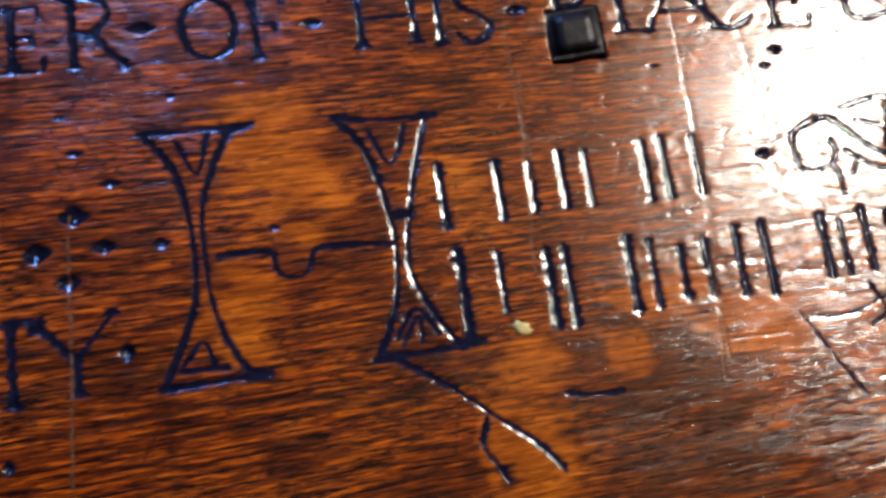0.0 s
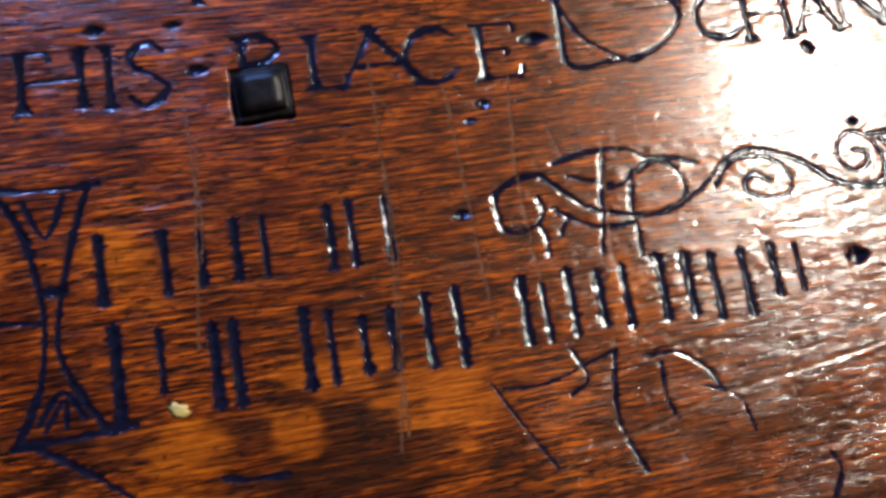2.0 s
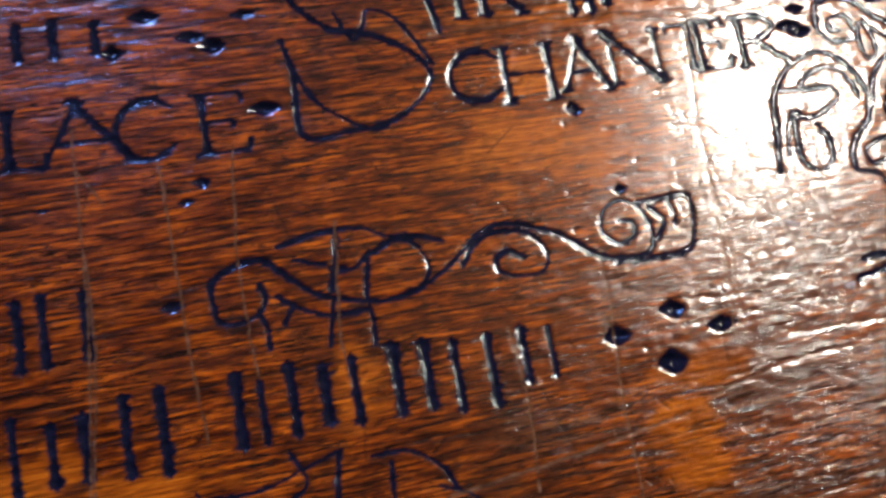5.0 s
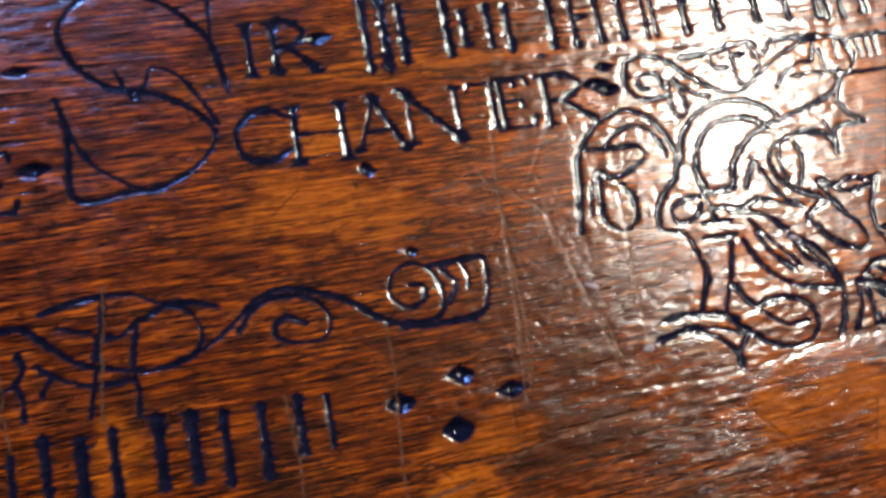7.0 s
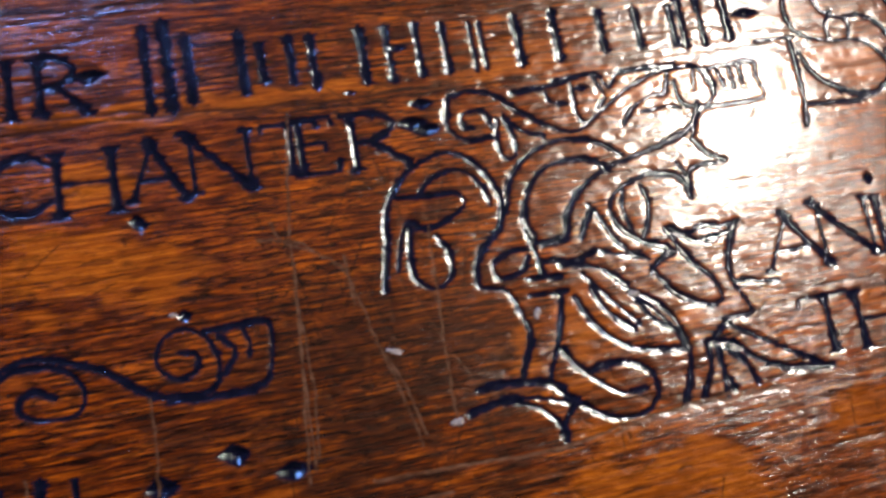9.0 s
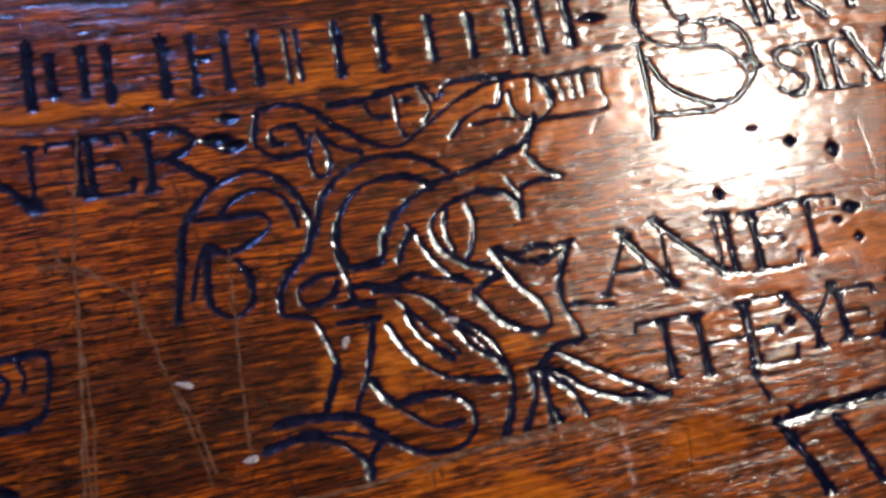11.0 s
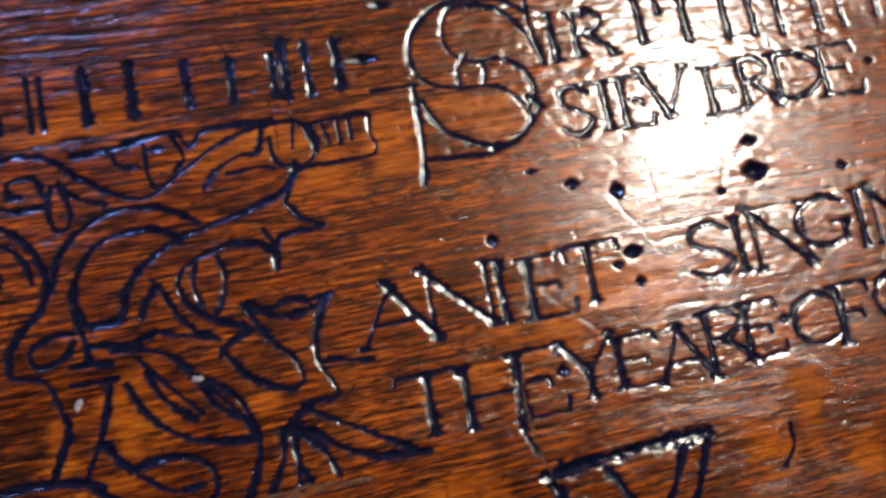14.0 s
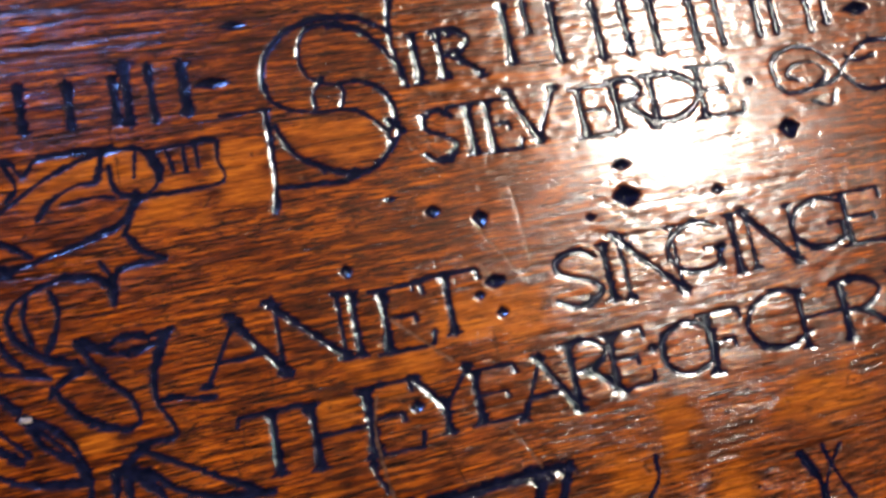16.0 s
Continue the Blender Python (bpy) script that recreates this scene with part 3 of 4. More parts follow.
# Roman capitals in a unit cell: strokes of x,y pairs; "~" marks a curve, "-" a thin straight stroke.
GLYPHS = {
    "A": ("-0.05,0 0.47,1", "0.42,1 0.95,0", "-0.2,0.36 0.75,0.36"),
    "C": ("~0.95,0.82 0.6,1 0.2,0.82 0.05,0.48 0.2,0.12 0.58,0 0.95,0.18",),
    "D": ("0.15,0 0.15,1", "~0.0,1 0.5,0.97 0.88,0.7 0.9,0.35 0.55,0.03 0.0,0"),
    "E": ("0.22,0 0.22,1", "-0.05,1 0.85,1 0.88,0.84", "-0.22,0.53 0.68,0.53 0.7,0.43", "-0.05,0 0.9,0 0.95,0.18"),
    "F": ("0.25,0 0.25,1", "-0.08,1 0.9,1 0.92,0.82", "-0.25,0.52 0.7,0.52 0.72,0.4", "-0.1,0 0.42,0"),
    "G": ("~0.92,0.85 0.58,1 0.2,0.82 0.05,0.48 0.2,0.12 0.55,0 0.85,0.1", "0.86,0.05 0.86,0.45", "-0.62,0.45 1,0.45"),
    "H": ("0.17,0 0.17,1", "0.83,0 0.83,1", "-0.17,0.5 0.83,0.5"),
    "I": ("0.5,0 0.5,1",),
    "L": ("0.25,0 0.25,1", "-0.05,0 0.9,0 0.95,0.2"),
    "N": ("-0.16,0 0.16,1", "0.1,1 0.84,0.02", "-0.84,0.02 0.84,1"),
    "O": ("~0.5,1 0.13,0.8 0.05,0.48 0.16,0.15 0.5,0 0.86,0.16 0.95,0.5 0.87,0.82 0.5,1",),
    "P": ("0.25,0 0.25,1", "~0.1,1 0.6,1 0.88,0.76 0.6,0.5 0.25,0.48"),
    "R": ("0.2,0 0.2,1", "~0.05,1 0.5,1 0.78,0.78 0.55,0.53 0.2,0.5", "0.45,0.5 0.95,0"),
    "S": ("~0.85,0.84 0.55,1 0.2,0.86 0.25,0.63 0.6,0.46 0.86,0.26 0.65,0.04 0.35,0 0.1,0.17",),
    "T": ("0.5,0 0.5,1", "-0.02,0.86 0.05,1 0.95,1 0.98,0.86"),
    "V": ("0.1,1 0.5,0", "-0.5,0 0.92,1"),
    "Y": ("0.5,0 0.5,0.45", "0.08,1 0.5,0.45", "-0.95,1 0.5,0.45"),
}


def pairs_of(text):
    return np.array([[float(v) for v in p.split(",")] for p in text.split()])


def smooth(pts, steps=7):
    """A Catmull-Rom curve through the points."""
    if len(pts) < 3:
        return pts
    p = np.vstack([2 * pts[0] - pts[1], pts, 2 * pts[-1] - pts[-2]])
    u = np.linspace(0, 1, steps, endpoint=False)[:, None]
    out = []
    for a, b, c, d in zip(p[:-3], p[1:-2], p[2:-1], p[3:]):
        out.append(0.5 * (2 * b + (c - a) * u + (2 * a - 5 * b + 4 * c - d) * u**2 + (3 * b - a - 3 * c + d) * u**3))
    return np.vstack(out + [pts[-1:]])


X0, X1, Y0, Y1, CELL = -400.0, 800.0, -250.0, 100.0, 0.65
GX, GY = np.arange(X0, X1, CELL), np.arange(Y0, Y1, CELL)
NX, NY = len(GX), len(GY)
rng = np.random.default_rng(7)


def field(cell_x, cell_y, soften=True):
    """Smooth noise in -1..1 over the grid with the given grain size in millimetres."""
    kx, ky = int((X1 - X0) / cell_x) + 3, int((Y1 - Y0) / cell_y) + 3
    k = rng.uniform(-1, 1, (ky, kx))
    fx, fy = (GX - X0) / cell_x, (GY - Y0) / cell_y
    ix, iy = fx.astype(int), fy.astype(int)
    ax, ay = fx - ix, fy - iy
    if soften:
        ax, ay = ax * ax * (3 - 2 * ax), ay * ay * (3 - 2 * ay)
    rows = k[:, ix] * (1 - ax) + k[:, ix + 1] * ax
    return rows[iy] * (1 - ay)[:, None] + rows[iy + 1] * ay[:, None]


HEIGHT = 0.30 * field(70, 38) + 0.07 * field(26, 9) + 0.025 * field(11, 3.2) + 0.012 * field(5, 2.2)
# A coarse, torn stretch along the lower middle of the board.
torn = np.clip((-72 - GY) / 35, 0, 1)[:, None] * np.clip((GX - 40) / 60, 0, 1)[None, :] * np.clip((520 - GX) / 60, 0, 1)[None, :]
HEIGHT += torn * (0.09 * field(7, 2.6) + 0.06 * field(3.4, 1.9))
# Below a scored line the wood stands a little higher and is rubbed smooth.
HEIGHT += 0.20 * np.clip((-136.5 - GY) / 3.0, 0, 1)[:, None] * np.clip((GX - 225) / 40, 0, 1)[None, :] * np.clip((401 - GX) / 2, 0, 1)[None, :]
RIPPLE = field(9, 6)            # unsteady hand of the carver
CHATTER = field(2.6, 1.9)
SPLINTER = field(3.6, 0.9)
DEPTH = np.zeros((NY, NX))
OWNER = np.full((NY, NX), -1, dtype=np.int32)
DIRT_DARK = np.zeros((NY, NX))
CUT, BARE = np.zeros((NY, NX)), np.zeros((NY, NX))
PARTS = []                      # name and label of each cut


def window_of(lo, hi, pad):
    i0, i1 = np.searchsorted(GX, [lo[0] - pad, hi[0] + pad])
    j0, j1 = np.searchsorted(GY, [lo[1] - pad, hi[1] + pad])
    return slice(max(j0, 0), max(j1, 0)), slice(max(i0, 0), max(i1, 0))


def groove(pts, half, depth, owner, round_cut=False, flat=False, cut_tint=CUT):
    """Cuts a V along the polyline; half: half width at each point; flat: with square ends."""
    half = np.broadcast_to(half, len(pts)).astype(float)
    win = window_of(pts.min(0), pts.max(0), half.max() * 1.6 + 1)
    gx, gy = np.meshgrid(GX[win[1]], GY[win[0]])
    if gx.size == 0:
        return
    best = np.full(gx.shape, 9.0)
    for n, (a, b, ha, hb) in enumerate(zip(pts[:-1], pts[1:], half[:-1], half[1:])):
        d = b - a
        raw = ((gx - a[0]) * d[0] + (gy - a[1]) * d[1]) / max(d @ d, 1e-9)
        u = np.clip(raw, 0, 1)
        dist = np.hypot(gx - a[0] - u * d[0], gy - a[1] - u * d[1])
        if flat:
            dist = np.where(((raw < 0) & (n == 0)) | ((raw > 1) & (n == len(pts) - 2)), dist * 2.6, dist)
        best = np.minimum(best, dist / (ha + (hb - ha) * u))
    best = best * (1 + 0.15 * RIPPLE[win] + 0.27 * CHATTER[win] + 0.30 * SPLINTER[win])
    cut = depth * np.clip(1 - best**2 if round_cut else 1.2 * (1 - best), 0, 1)
    DEPTH[win] = np.where(cut > 0, np.maximum(DEPTH[win], cut), DEPTH[win])
    if owner is not None:
        cut_tint[win] = np.maximum(cut_tint[win], np.clip((1.12 - best) / 0.36, 0, 1))
        inside = (best < 1.0) & (cut >= DEPTH[win] - 1e-6)
        OWNER[win] = np.where(inside, owner, OWNER[win])
        # The wood darkens inside each cut and just past its edge.
        near = np.clip(1.25 - best, 0, 0.25) * 1.6
        DIRT_DARK[win] = np.maximum(DIRT_DARK[win], near * (0.6 + 0.4 * RIPPLE[win]))
    else:
        DIRT_DARK[win] = np.maximum(DIRT_DARK[win], np.clip(1.3 - best, 0, 0.85))


def add_part(name, label=""):
    PARTS.append((name, label))
    return len(PARTS) - 1


def flared(n, half, spread=1.3):
    u = np.abs(np.linspace(-1, 1, n))
    return half * (1 + (spread - 1) * u**2.2)


def carve_letter(ch, x0, y0, x1, y1):
    owner = add_part("carved_letter")
    for text in GLYPHS[ch]:
        thin, curve = text[0] == "-", text[0] == "~"
        p = pairs_of(text.lstrip("-~"))
        p = np.stack([x0 + p[:, 0] * (x1 - x0), y0 + p[:, 1] * (y1 - y0)], 1)
        if curve:
            p = smooth(p, 8)
            u = np.linspace(0, 1, len(p))
            groove(p, 1.2 + 0.85 * np.abs(np.sin(2 * np.pi * u)), 0.55, owner)
        elif len(p) == 2:
            q = p[0] + np.linspace(0, 1, 9)[:, None] * (p[1] - p[0])
            groove(q, flared(9, 1.1 if thin else 1.8, 1.4 if thin else 1.6), 0.42 if thin else 0.66, owner, flat=True)
            for end in (0, 1):
                if abs(p[1, 1] - p[0, 1]) > 6 and min(abs(p[end, 1] - y0), abs(p[end, 1] - y1)) < 1:
                    wing, inward = 3.3 if thin else 4.2, 1.0 if end == 0 else -1.0
                    groove(p[end] + np.array([[-wing, 0.0], [-1.2, inward], [1.2, inward], [wing, 0.0]]), np.array([0.30, 1.7, 1.7, 0.30]), 0.5, owner)
        else:
            groove(p, np.linspace(0.95, 1.45, len(p)), 0.45, owner)


for row in LETTERS.split(";"):
    if row.strip():
        ch, *v = row.split()
        carve_letter(ch, *[float(q) for q in v])

for row in BARS.split(";"):
    if row.strip():
        xa, ya, xb, yb, w = [float(q) for q in row.split()]
        xm = (xa + xb) / 2
        q = np.stack([np.full(9, xm), np.linspace(ya, yb, 9)], 1)
        groove(q, flared(9, w * 1.3, 1.4), 0.58, add_part("carved_bar"), flat=True)

ORNAMENTS = {"initial": "large interlaced initial cut in outline", "initial2": "large initial with a knotted double outline",
             "flourish": "curling scroll flourish cut in outline", "flourish2": "curling scroll flourish cut in outline",
             "post": "tall waisted post with a double outline", "post2": "tall waisted post with a double outline",
             "rail": "thin crossing rail with a drooping loop", "strapwork": "interlaced strapwork ornament with curling ends",
             "scroll": "leafy scroll with a toothed block end", "chevron": "deep chevron of broad cut bars",
             "graffito": "thin later knife line", "gouge": "long knife gouge"}
NAMES = {"initial": "carved_initial", "initial2": "carved_initial", "flourish": "flourish", "flourish2": "flourish", "post": "carved_post",
         "post2": "carved_post", "rail": "carved_rail", "strapwork": "strapwork", "scroll": "scroll", "chevron": "chevron"}
owners = {}
for kind, half, text in STROKES:
    if kind in ("gouge", "graffito"):
        who = add_part("knife_cut", ORNAMENTS[kind])
    else:
        if kind not in owners:
            owners[kind] = add_part(NAMES[kind], ORNAMENTS[kind])
        who = owners[kind]
    p = smooth(pairs_of(text))
    half *= {"strapwork": 1.06, "chevron": 1.45}.get(kind, 1.04)
    groove(p, half * (0.92 + 0.25 * np.sin(np.linspace(0, 9, len(p)))), 0.1 + 0.30 * half, who)

for row in PITS.split(";"):
    if row.strip():
        px, py, rx, ry = [float(q) for q in row.split()]
        rx *= 1.25
        who = add_part("carved_dot")
        win = window_of((px, py), (px, py), max(rx, ry) * 1.5)
        gx, gy = np.meshgrid(GX[win[1]], GY[win[0]])
        u = (np.abs((gx - px) / rx) ** 1.25 + np.abs((gy - py) / ry) ** 1.25) * (1 + 0.25 * RIPPLE[win])
        cut = min(2.4, 0.62 * min(rx, ry)) * np.clip(1.1 - u, 0, 1)
        DEPTH[win] = np.maximum(DEPTH[win], cut)
        CUT[win] = np.maximum(CUT[win], np.clip((1.15 - u) / 0.25, 0, 1))
        OWNER[win] = np.where((u < 1.05) & (cut >= DEPTH[win] - 1e-6), who, OWNER[win])
        # Darker within the dot and a little way round it.
        DIRT_DARK[win] = np.maximum(DIRT_DARK[win], np.clip(1.5 - u, 0, 0.5))

for text in SCRATCHES:
    deep = text[0] == "!"
    p = smooth(pairs_of(text.lstrip("!")), 9)
    p = p + rng.normal(0, 0.25, p.shape)
    groove(p, 0.60 if deep else 0.42, 0.4 if deep else 0.2, add_part("scratch", "fine bare knife scratch"), True, cut_tint=BARE)

# Nicks and small dents.
for n in range(700):
    x, y, a = rng.uniform(X0, X1), rng.uniform(Y0, Y1), rng.uniform(-0.9, 0.9) + (1.57 if n % 2 else 0)
    d = np.array([np.cos(a), np.sin(a)]) * rng.gamma(2.0, 0.9)
    groove(np.array([[x, y], [x + d[0], y + d[1]]]), rng.uniform(0.3, 0.75), rng.uniform(0.15, 0.5), None, True)

# Fine later scratches across the grain, and a criss-cross of them beside the strapwork.
for n in range(150):
    near = n % 2
    x, y = (rng.uniform(175, 270), rng.uniform(-150, -20)) if near else (rng.uniform(X0, X1), rng.uniform(-200, 30))
    a, length = rng.normal(1.57, 0.45), rng.gamma(2.2, 8.0)
    s = np.linspace(0, 1, 5)
    bend = rng.normal(0, 0.04) * length
    p = np.stack([x + s * length * np.cos(a) + bend * s * (1 - s), y + s * length * np.sin(a)], 1)
    groove(p, rng.uniform(0.28, 0.42), rng.uniform(0.08, 0.2), None, True)

# The square mortice of the iron peg.
PEG = (-126.0, -12.5, 11.9, 11.9)
win = window_of(PEG[:2], PEG[:2], 16)
gx, gy = np.meshgrid(GX[win[1]], GY[win[0]])
u = np.maximum(np.abs(gx - PEG[0]) / PEG[2], np.abs(gy - PEG[1]) / PEG[3]) * (1 + 0.05 * RIPPLE[win])
DEPTH[win] = np.maximum(DEPTH[win], 7.0 * np.clip((1.04 - u) / 0.08, 0, 1))
CUT[win] = np.maximum(CUT[win], np.clip((1.12 - u) / 0.08, 0, 1))
who = add_part("mortice", "square mortice cut through the board")
OWNER[win] = np.where(u < 1.03, who, OWNER[win])

# Shakes and open pores that run with the grain.
for n in range(1000):
    y = rng.uniform(Y0 + 5, Y1 - 3) if n % 3 else rng.uniform(22, 92)
    x, length = rng.uniform(X0, X1), rng.gamma(2.0, 11.0) * (1.5 if y > 22 else 1.0)
    s = np.linspace(0, 1, 6)
    p = np.stack([x + s * length, y + 0.5 * np.sin(s * 5 + n) + s * rng.normal(0, 0.7)], 1)
    groove(p, 0.30 + 0.55 * rng.random() * np.sin(np.pi * np.clip(s, 0.05, 0.95)), 0.12 + 0.32 * rng.random() ** 2, None, True)
for xa, xb, y, w in ((82, 270, 24.5, 1.0), (180, 330, 21.5, 0.7), (-40, 90, 29, 0.7), (230, 420, 64, 1.2), (240, 470, 70, 1.4), (300, 460, 59, 0.8), (280, 430, 78, 1.1), (470, 620, 66, 0.8), (350, 500, 86, 1.1),
                     (90, 330, 76, 1.0), (120, 380, 83, 1.0), (440, 700, 23, 0.7), (-380, -180, -30, 0.6), (-360, -230, -152, 0.9), (-120, 30, -18, 0.4)):
    s = np.linspace(0, 1, 40)
    groove(np.stack([xa + s * (xb - xa), y + 1.2 * np.sin(s * 7 + y) + 0.4 * np.sin(s * 31)], 1), w * (0.3 + np.abs(np.sin(s * 11 + xa)) ** 0.5), 0.22 * w, None, True)

WEAR = np.zeros((NY, NX))
EDGE = 0.5 * field(16, 9) + 0.3 * field(6, 3) + 0.25 * field(30, 1.6)
for row in WORN.split(";"):
    if row.strip():
        px, py, rx, ry = [float(q) for q in row.split()]
        win = window_of((px - rx, py - ry), (px + rx, py + ry), 12)
        gx, gy = np.meshgrid(GX[win[1]], GY[win[0]])
        u = np.hypot((gx - px) / rx, (gy - py) / ry) + 0.95 * EDGE[win]
        WEAR[win] = np.maximum(WEAR[win], np.clip((1.15 - u) / 0.55, 0, 1))
        HEIGHT[win] -= 0.07 * np.clip(1 - u, 0, 0.5)

# Old stains in dark blotches; the lower half is darkened further.
STAIN = 0.55 * field(60, 24) + 0.30 * field(18, 7) + 0.22 * field(7, 2.5) + 0.15 * field(30, 1.5)
lower = np.clip((-95 - GY) / 40, 0, 1)[:, None] * np.clip((330 - GX) / 120, 0, 1)[None, :]
scuffed = np.clip(1.25 - np.hypot((GX[None, :] - 235) / 85, (GY[:, None] + 108) / 48), 0, 0.8)
DIRT_DARK = np.maximum(DIRT_DARK, scuffed * np.clip(0.55 + 1.1 * STAIN + 0.7 * field(4.5, 1.7), 0, 1) * (1 - 0.7 * WEAR))
DIRT_DARK = np.maximum(DIRT_DARK, np.clip((STAIN - 0.30 + 0.50 * lower) * 1.2, 0, 0.75) * (1 - 0.8 * WEAR))



def soften(grid, times):
    """Rounds a grid off with a small binomial filter."""
    for n in range(times):
        for axis in (0, 1):
            grid = 0.5 * grid + 0.25 * (np.roll(grid, 1, axis) + np.roll(grid, -1, axis))
    return grid


# The wood is lumpy where it is carved closely, and nearly flat between.
CARVED = np.clip(soften((DEPTH[::4, ::4] > 0.15).astype(float), 14) * 2.6, 0, 1)
CARVED = np.kron(CARVED, np.ones((4, 4)))[:NY, :NX]
HEIGHT += soften(CARVED, 3) * (0.10 * field(9, 6) + 0.15 * field(5, 3.6) + 0.07 * field(3, 2.2))
Z = HEIGHT - soften(DEPTH, 1)
Z -= np.median(Z)
SLOPE_Y, SLOPE_X = np.gradient(Z, CELL)
NORMALS = np.stack([-SLOPE_X, -SLOPE_Y, np.ones_like(Z)], -1).reshape(-1, 3)
NORMALS /= np.linalg.norm(NORMALS, axis=1, keepdims=True)
CO = np.stack([*np.meshgrid(GX, GY), Z], -1).reshape(-1, 3) / 1000.0


def grid_mesh(name, quads, material):
    """A mesh of the grid's own vertices used by quads."""
    used, inverse = np.unique(quads, return_inverse=True)
    verts, faces = CO[used], inverse.reshape(-1, 4)
    me = bpy.data.meshes.new(name)
    me.vertices.add(len(verts))
    me.vertices.foreach_set("co", verts.ravel())
    me.loops.add(faces.size)
    me.loops.foreach_set("vertex_index", faces.ravel().astype(np.int32))
    me.polygons.add(len(faces))
    me.polygons.foreach_set("loop_start", np.arange(0, faces.size, 4, dtype=np.int32))
    me.polygons.foreach_set("use_smooth", np.full(len(faces), True))
    me.update(calc_edges=True)
    for key, grid in (("wear", WEAR), ("dirt_dark", DIRT_DARK), ("cut", CUT), ("bare", BARE)):
        at = me.attributes.new(key, "FLOAT", "POINT")
        at.data.foreach_set("value", np.clip(grid.ravel()[used], 0, 1).astype(np.float32))
    me.normals_split_custom_set_from_vertices(NORMALS[used])
    me.materials.append(material)
    return new(name, me)


ids = np.arange(NX * NY).reshape(NY, NX)
QUADS = np.stack([ids[:-1, :-1], ids[:-1, 1:], ids[1:, 1:], ids[1:, :-1]], -1).reshape(-1, 4)
QO = OWNER[:-1, :-1].ravel()
board = tagged(grid_mesh("carved_board", QUADS[QO < 0], OAK), "old waxed dark oak board carved with capitals and scrolls", "carved board")
order = np.argsort(QO, kind="stable")
bounds = np.searchsorted(QO[order], np.arange(len(PARTS) + 1))


def pieces(some):
    """Splits grid faces into those that touch one another."""
    left, out = set(some.tolist()), []
    while left:
        todo, mine = [left.pop()], []
        while todo:
            q = todo.pop()
            mine.append(q)
            for step in (1, -1, NX - 1, 1 - NX, NX, -NX, NX - 2, 2 - NX):
                if q + step in left:
                    left.discard(q + step)
                    todo.append(q + step)
        out.append(np.array(mine))
    return out


for i, (name, label) in enumerate(PARTS):
    some = order[bounds[i] : bounds[i + 1]]
    for faces in pieces(some) if name in ("scratch", "knife_cut", "carved_dot", "carved_bar") else [some]:
        if len(faces) > 3:
            ob = grid_mesh(name, QUADS[faces], OAK)
            ob.parent = board
            tagged(ob, label)

# The plain rest of the board round the carved field, its edges and its underside.
bm = bmesh.new()
BX0, BX1, BY0, BY1, BT = -0.62, 1.02, -0.36, 0.24, -0.045
ix0, ix1, iy0, iy1 = GX[0] / 1000, GX[-1] / 1000, GY[0] / 1000, GY[-1] / 1000
for lo, hi in (((BX0, BY0), (ix0, BY1)), ((ix1, BY0), (BX1, BY1)), ((ix0, BY0), (ix1, iy0)), ((ix0, iy1), (ix1, BY1))):
    box_bm(bm, (*lo, -0.03), (*hi, 0.0))
box_bm(bm, (BX0, BY0, BT), (BX1, BY1, -0.0302))
part("margin", bm, OAK_PLAIN, board)

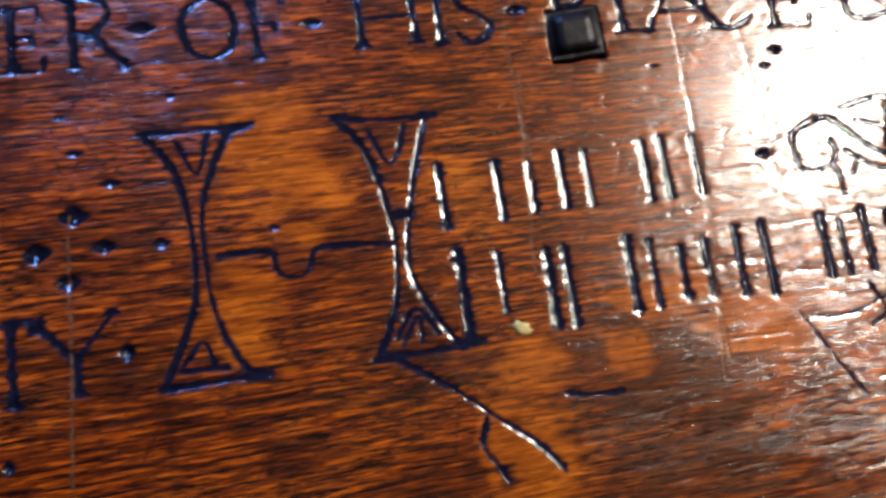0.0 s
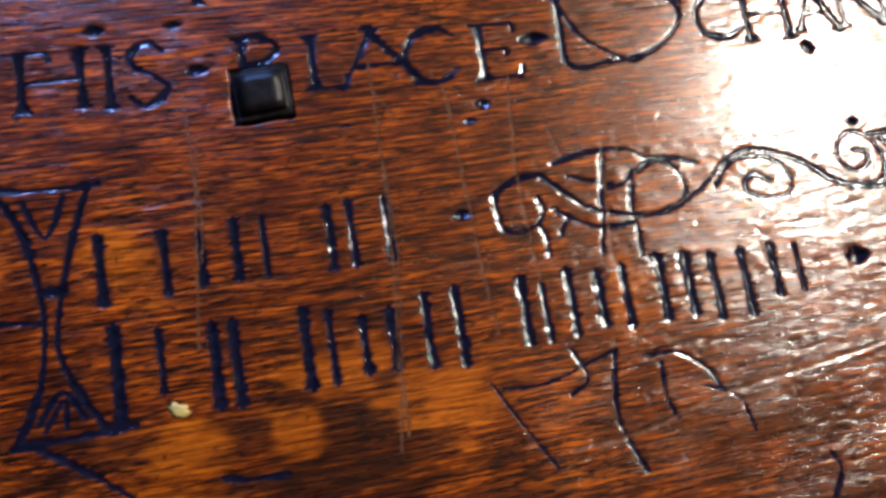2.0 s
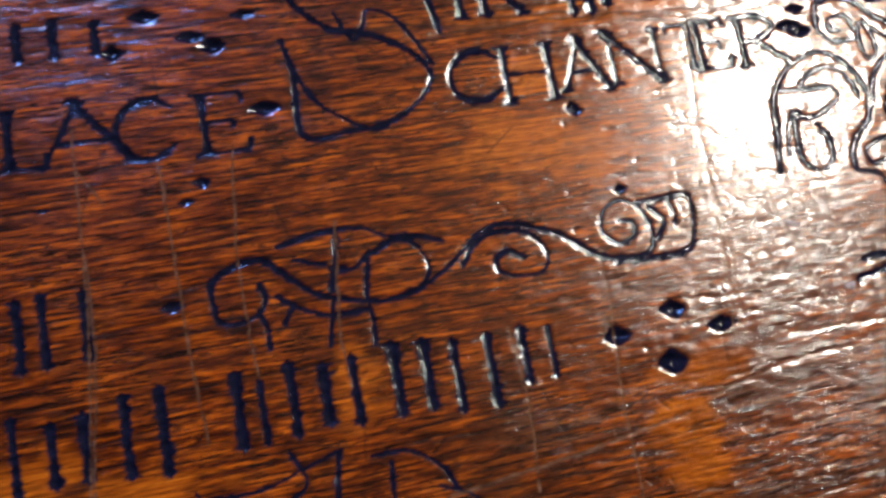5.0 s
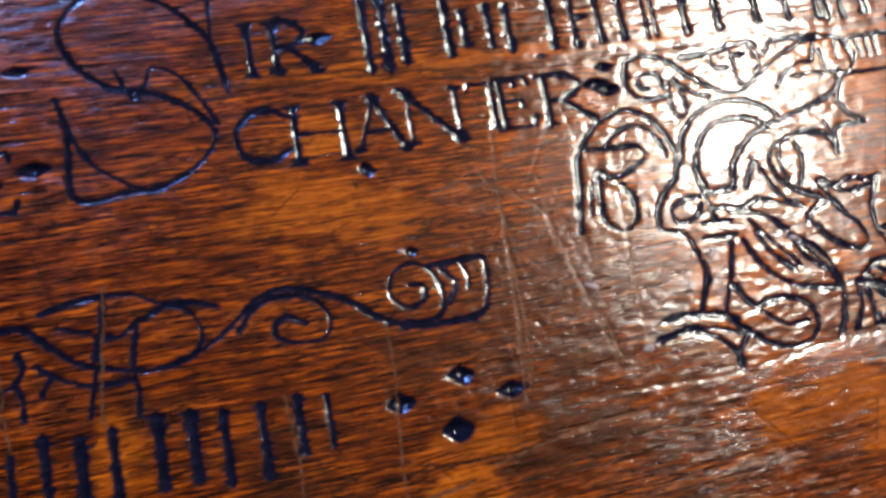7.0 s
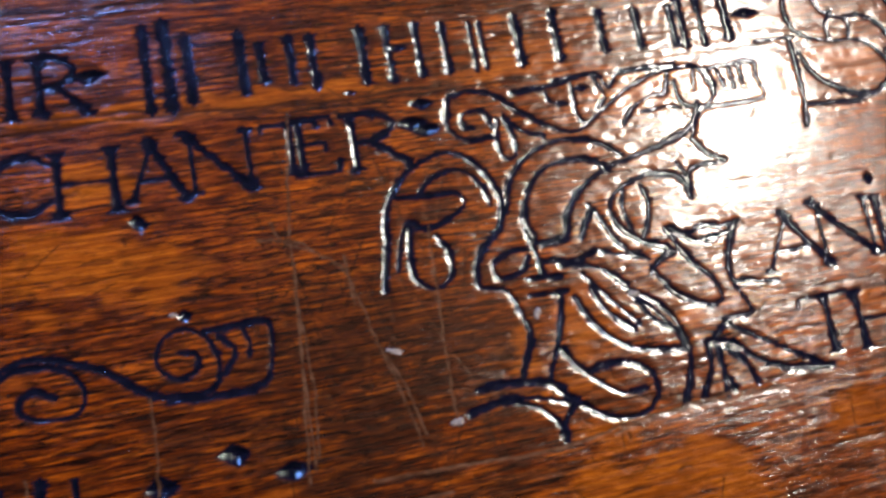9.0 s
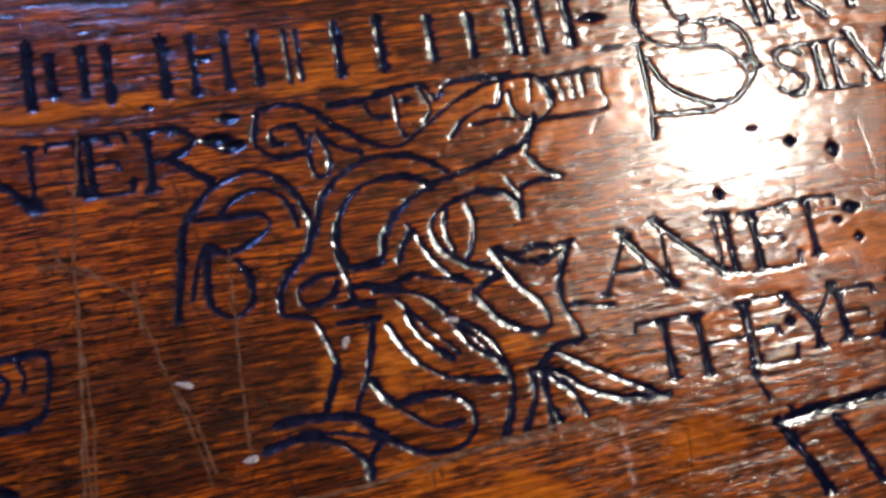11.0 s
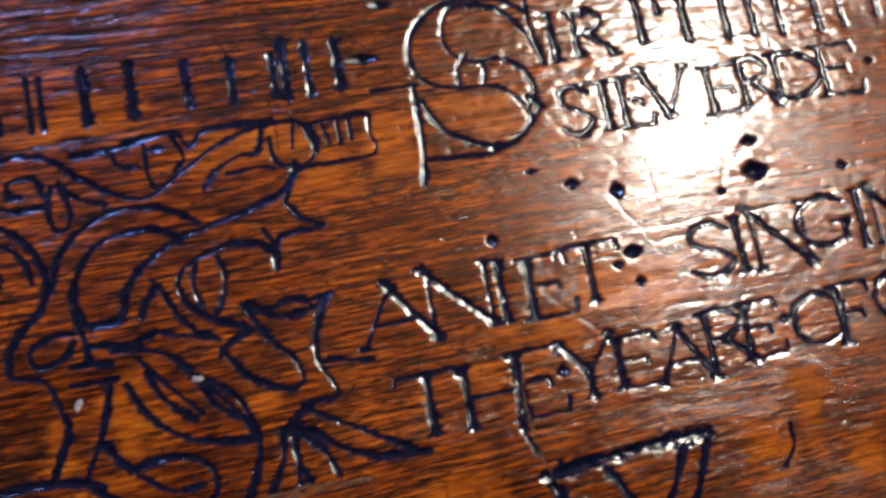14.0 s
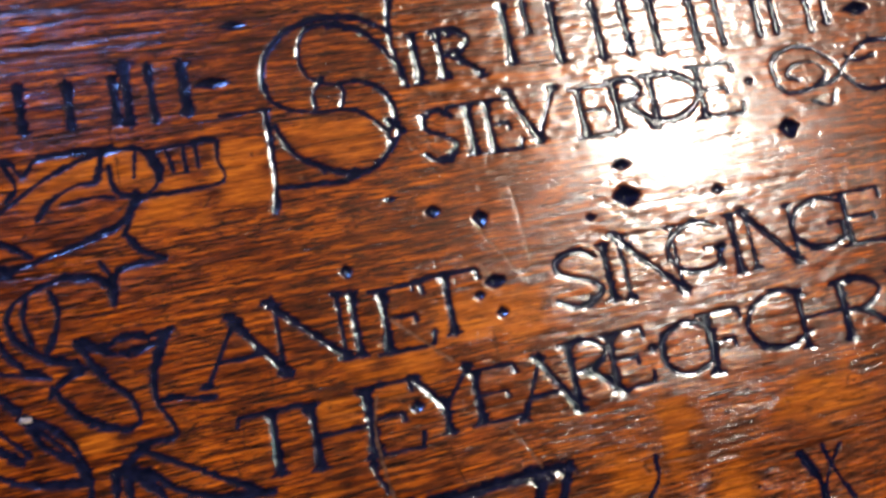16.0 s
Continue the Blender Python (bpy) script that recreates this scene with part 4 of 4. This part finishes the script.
# The iron peg: a worn square head with chamfered edges that stands a little proud of the board.
bm = bmesh.new()
box_bm(bm, (-0.0120, -0.0112, -0.03), (0.0120, 0.0112, 0.0))
bmesh.ops.bevel(bm, geom=[e for e in bm.edges if all(v.co.z > -0.001 for v in e.verts)], offset=0.0026, segments=3, affect="EDGES")
bmesh.ops.subdivide_edges(bm, edges=bm.edges[:], cuts=3, use_grid_fill=True)
for v in bm.verts:
    v.co.z += 0.0007 * noise.noise(v.co * 220) if v.co.z > -0.01 else 0.0
for fc in bm.faces:
    fc.smooth = True
peg = part("iron_peg", bm, IRON)
peg.matrix_world = pose(PEG[0] / 1000, (PEG[1] + 1.2) / 1000, 0.0016, 3, -5, 2)
tagged(peg, "square dark iron peg head set in the oak board", "peg")

# A crumb and small flat pale spots that lie on the surface.
PALE = plain_material("pale_mottle", (0.14, 0.10, 0.09), (0.34, 0.28, 0.26), 400, 0.5)


def blob(name, x, y, rx, ry, rz, turn, material, label, category, group=""):
    bm = bmesh.new()
    bmesh.ops.create_icosphere(bm, subdivisions=3, radius=1.0)
    for v in bm.verts:
        v.co = Vector((v.co.x * rx, v.co.y * ry, v.co.z * rz)) / 1000 * (1 + 0.6 * noise.noise(v.co * 2.1 + Vector((x, y, 0))))
    for fc in bm.faces:
        fc.smooth = True
    ob = part(name, bm, material)
    ob.matrix_world = pose(x / 1000, y / 1000, 0.0, 0, 0, turn)
    return tagged(ob, label, category, group)


blob("putty_crumb", -174.2, -139.5, 4.2, 2.6, 1.1, -25, PUTTY, "small crumb of yellowed putty stuck on the oak board", "putty")
for x, y, rx, ry, turn in PALE_SPOTS:
    blob("pale_spot", x, y, rx * 0.7, ry * 0.7, 0.3, turn, PALE, "small flat pale spot on the oak board", "wax", "wax smears")

# ---- the table that carries the board ----
base = tagged(new("table_frame"), "plain dark oak table frame under the carved board", "table frame")
base.location = (0, 0, FLOOR_Z)


def member(name, lo, hi):
    bm = bmesh.new()
    box_bm(bm, lo, hi)
    bmesh.ops.bevel(bm, geom=bm.edges[:], offset=0.004, segments=2, affect="EDGES")
    return part(name, bm, OAK_PLAIN, base)


H = BT - FLOOR_Z
for x in (BX0 + 0.06, BX1 - 0.14):
    for y in (BY0 + 0.05, BY1 - 0.13):
        member("leg", (x, y, 0.0), (x + 0.08, y + 0.08, H))
for y in (BY0 + 0.075, BY1 - 0.105):
    member("apron", (BX0 + 0.141, y, H - 0.11), (BX1 - 0.141, y + 0.03, H))
for x in (BX0 + 0.085, BX1 - 0.115):
    member("apron", (x, BY0 + 0.131, H - 0.11), (x + 0.03, BY1 - 0.131, H))
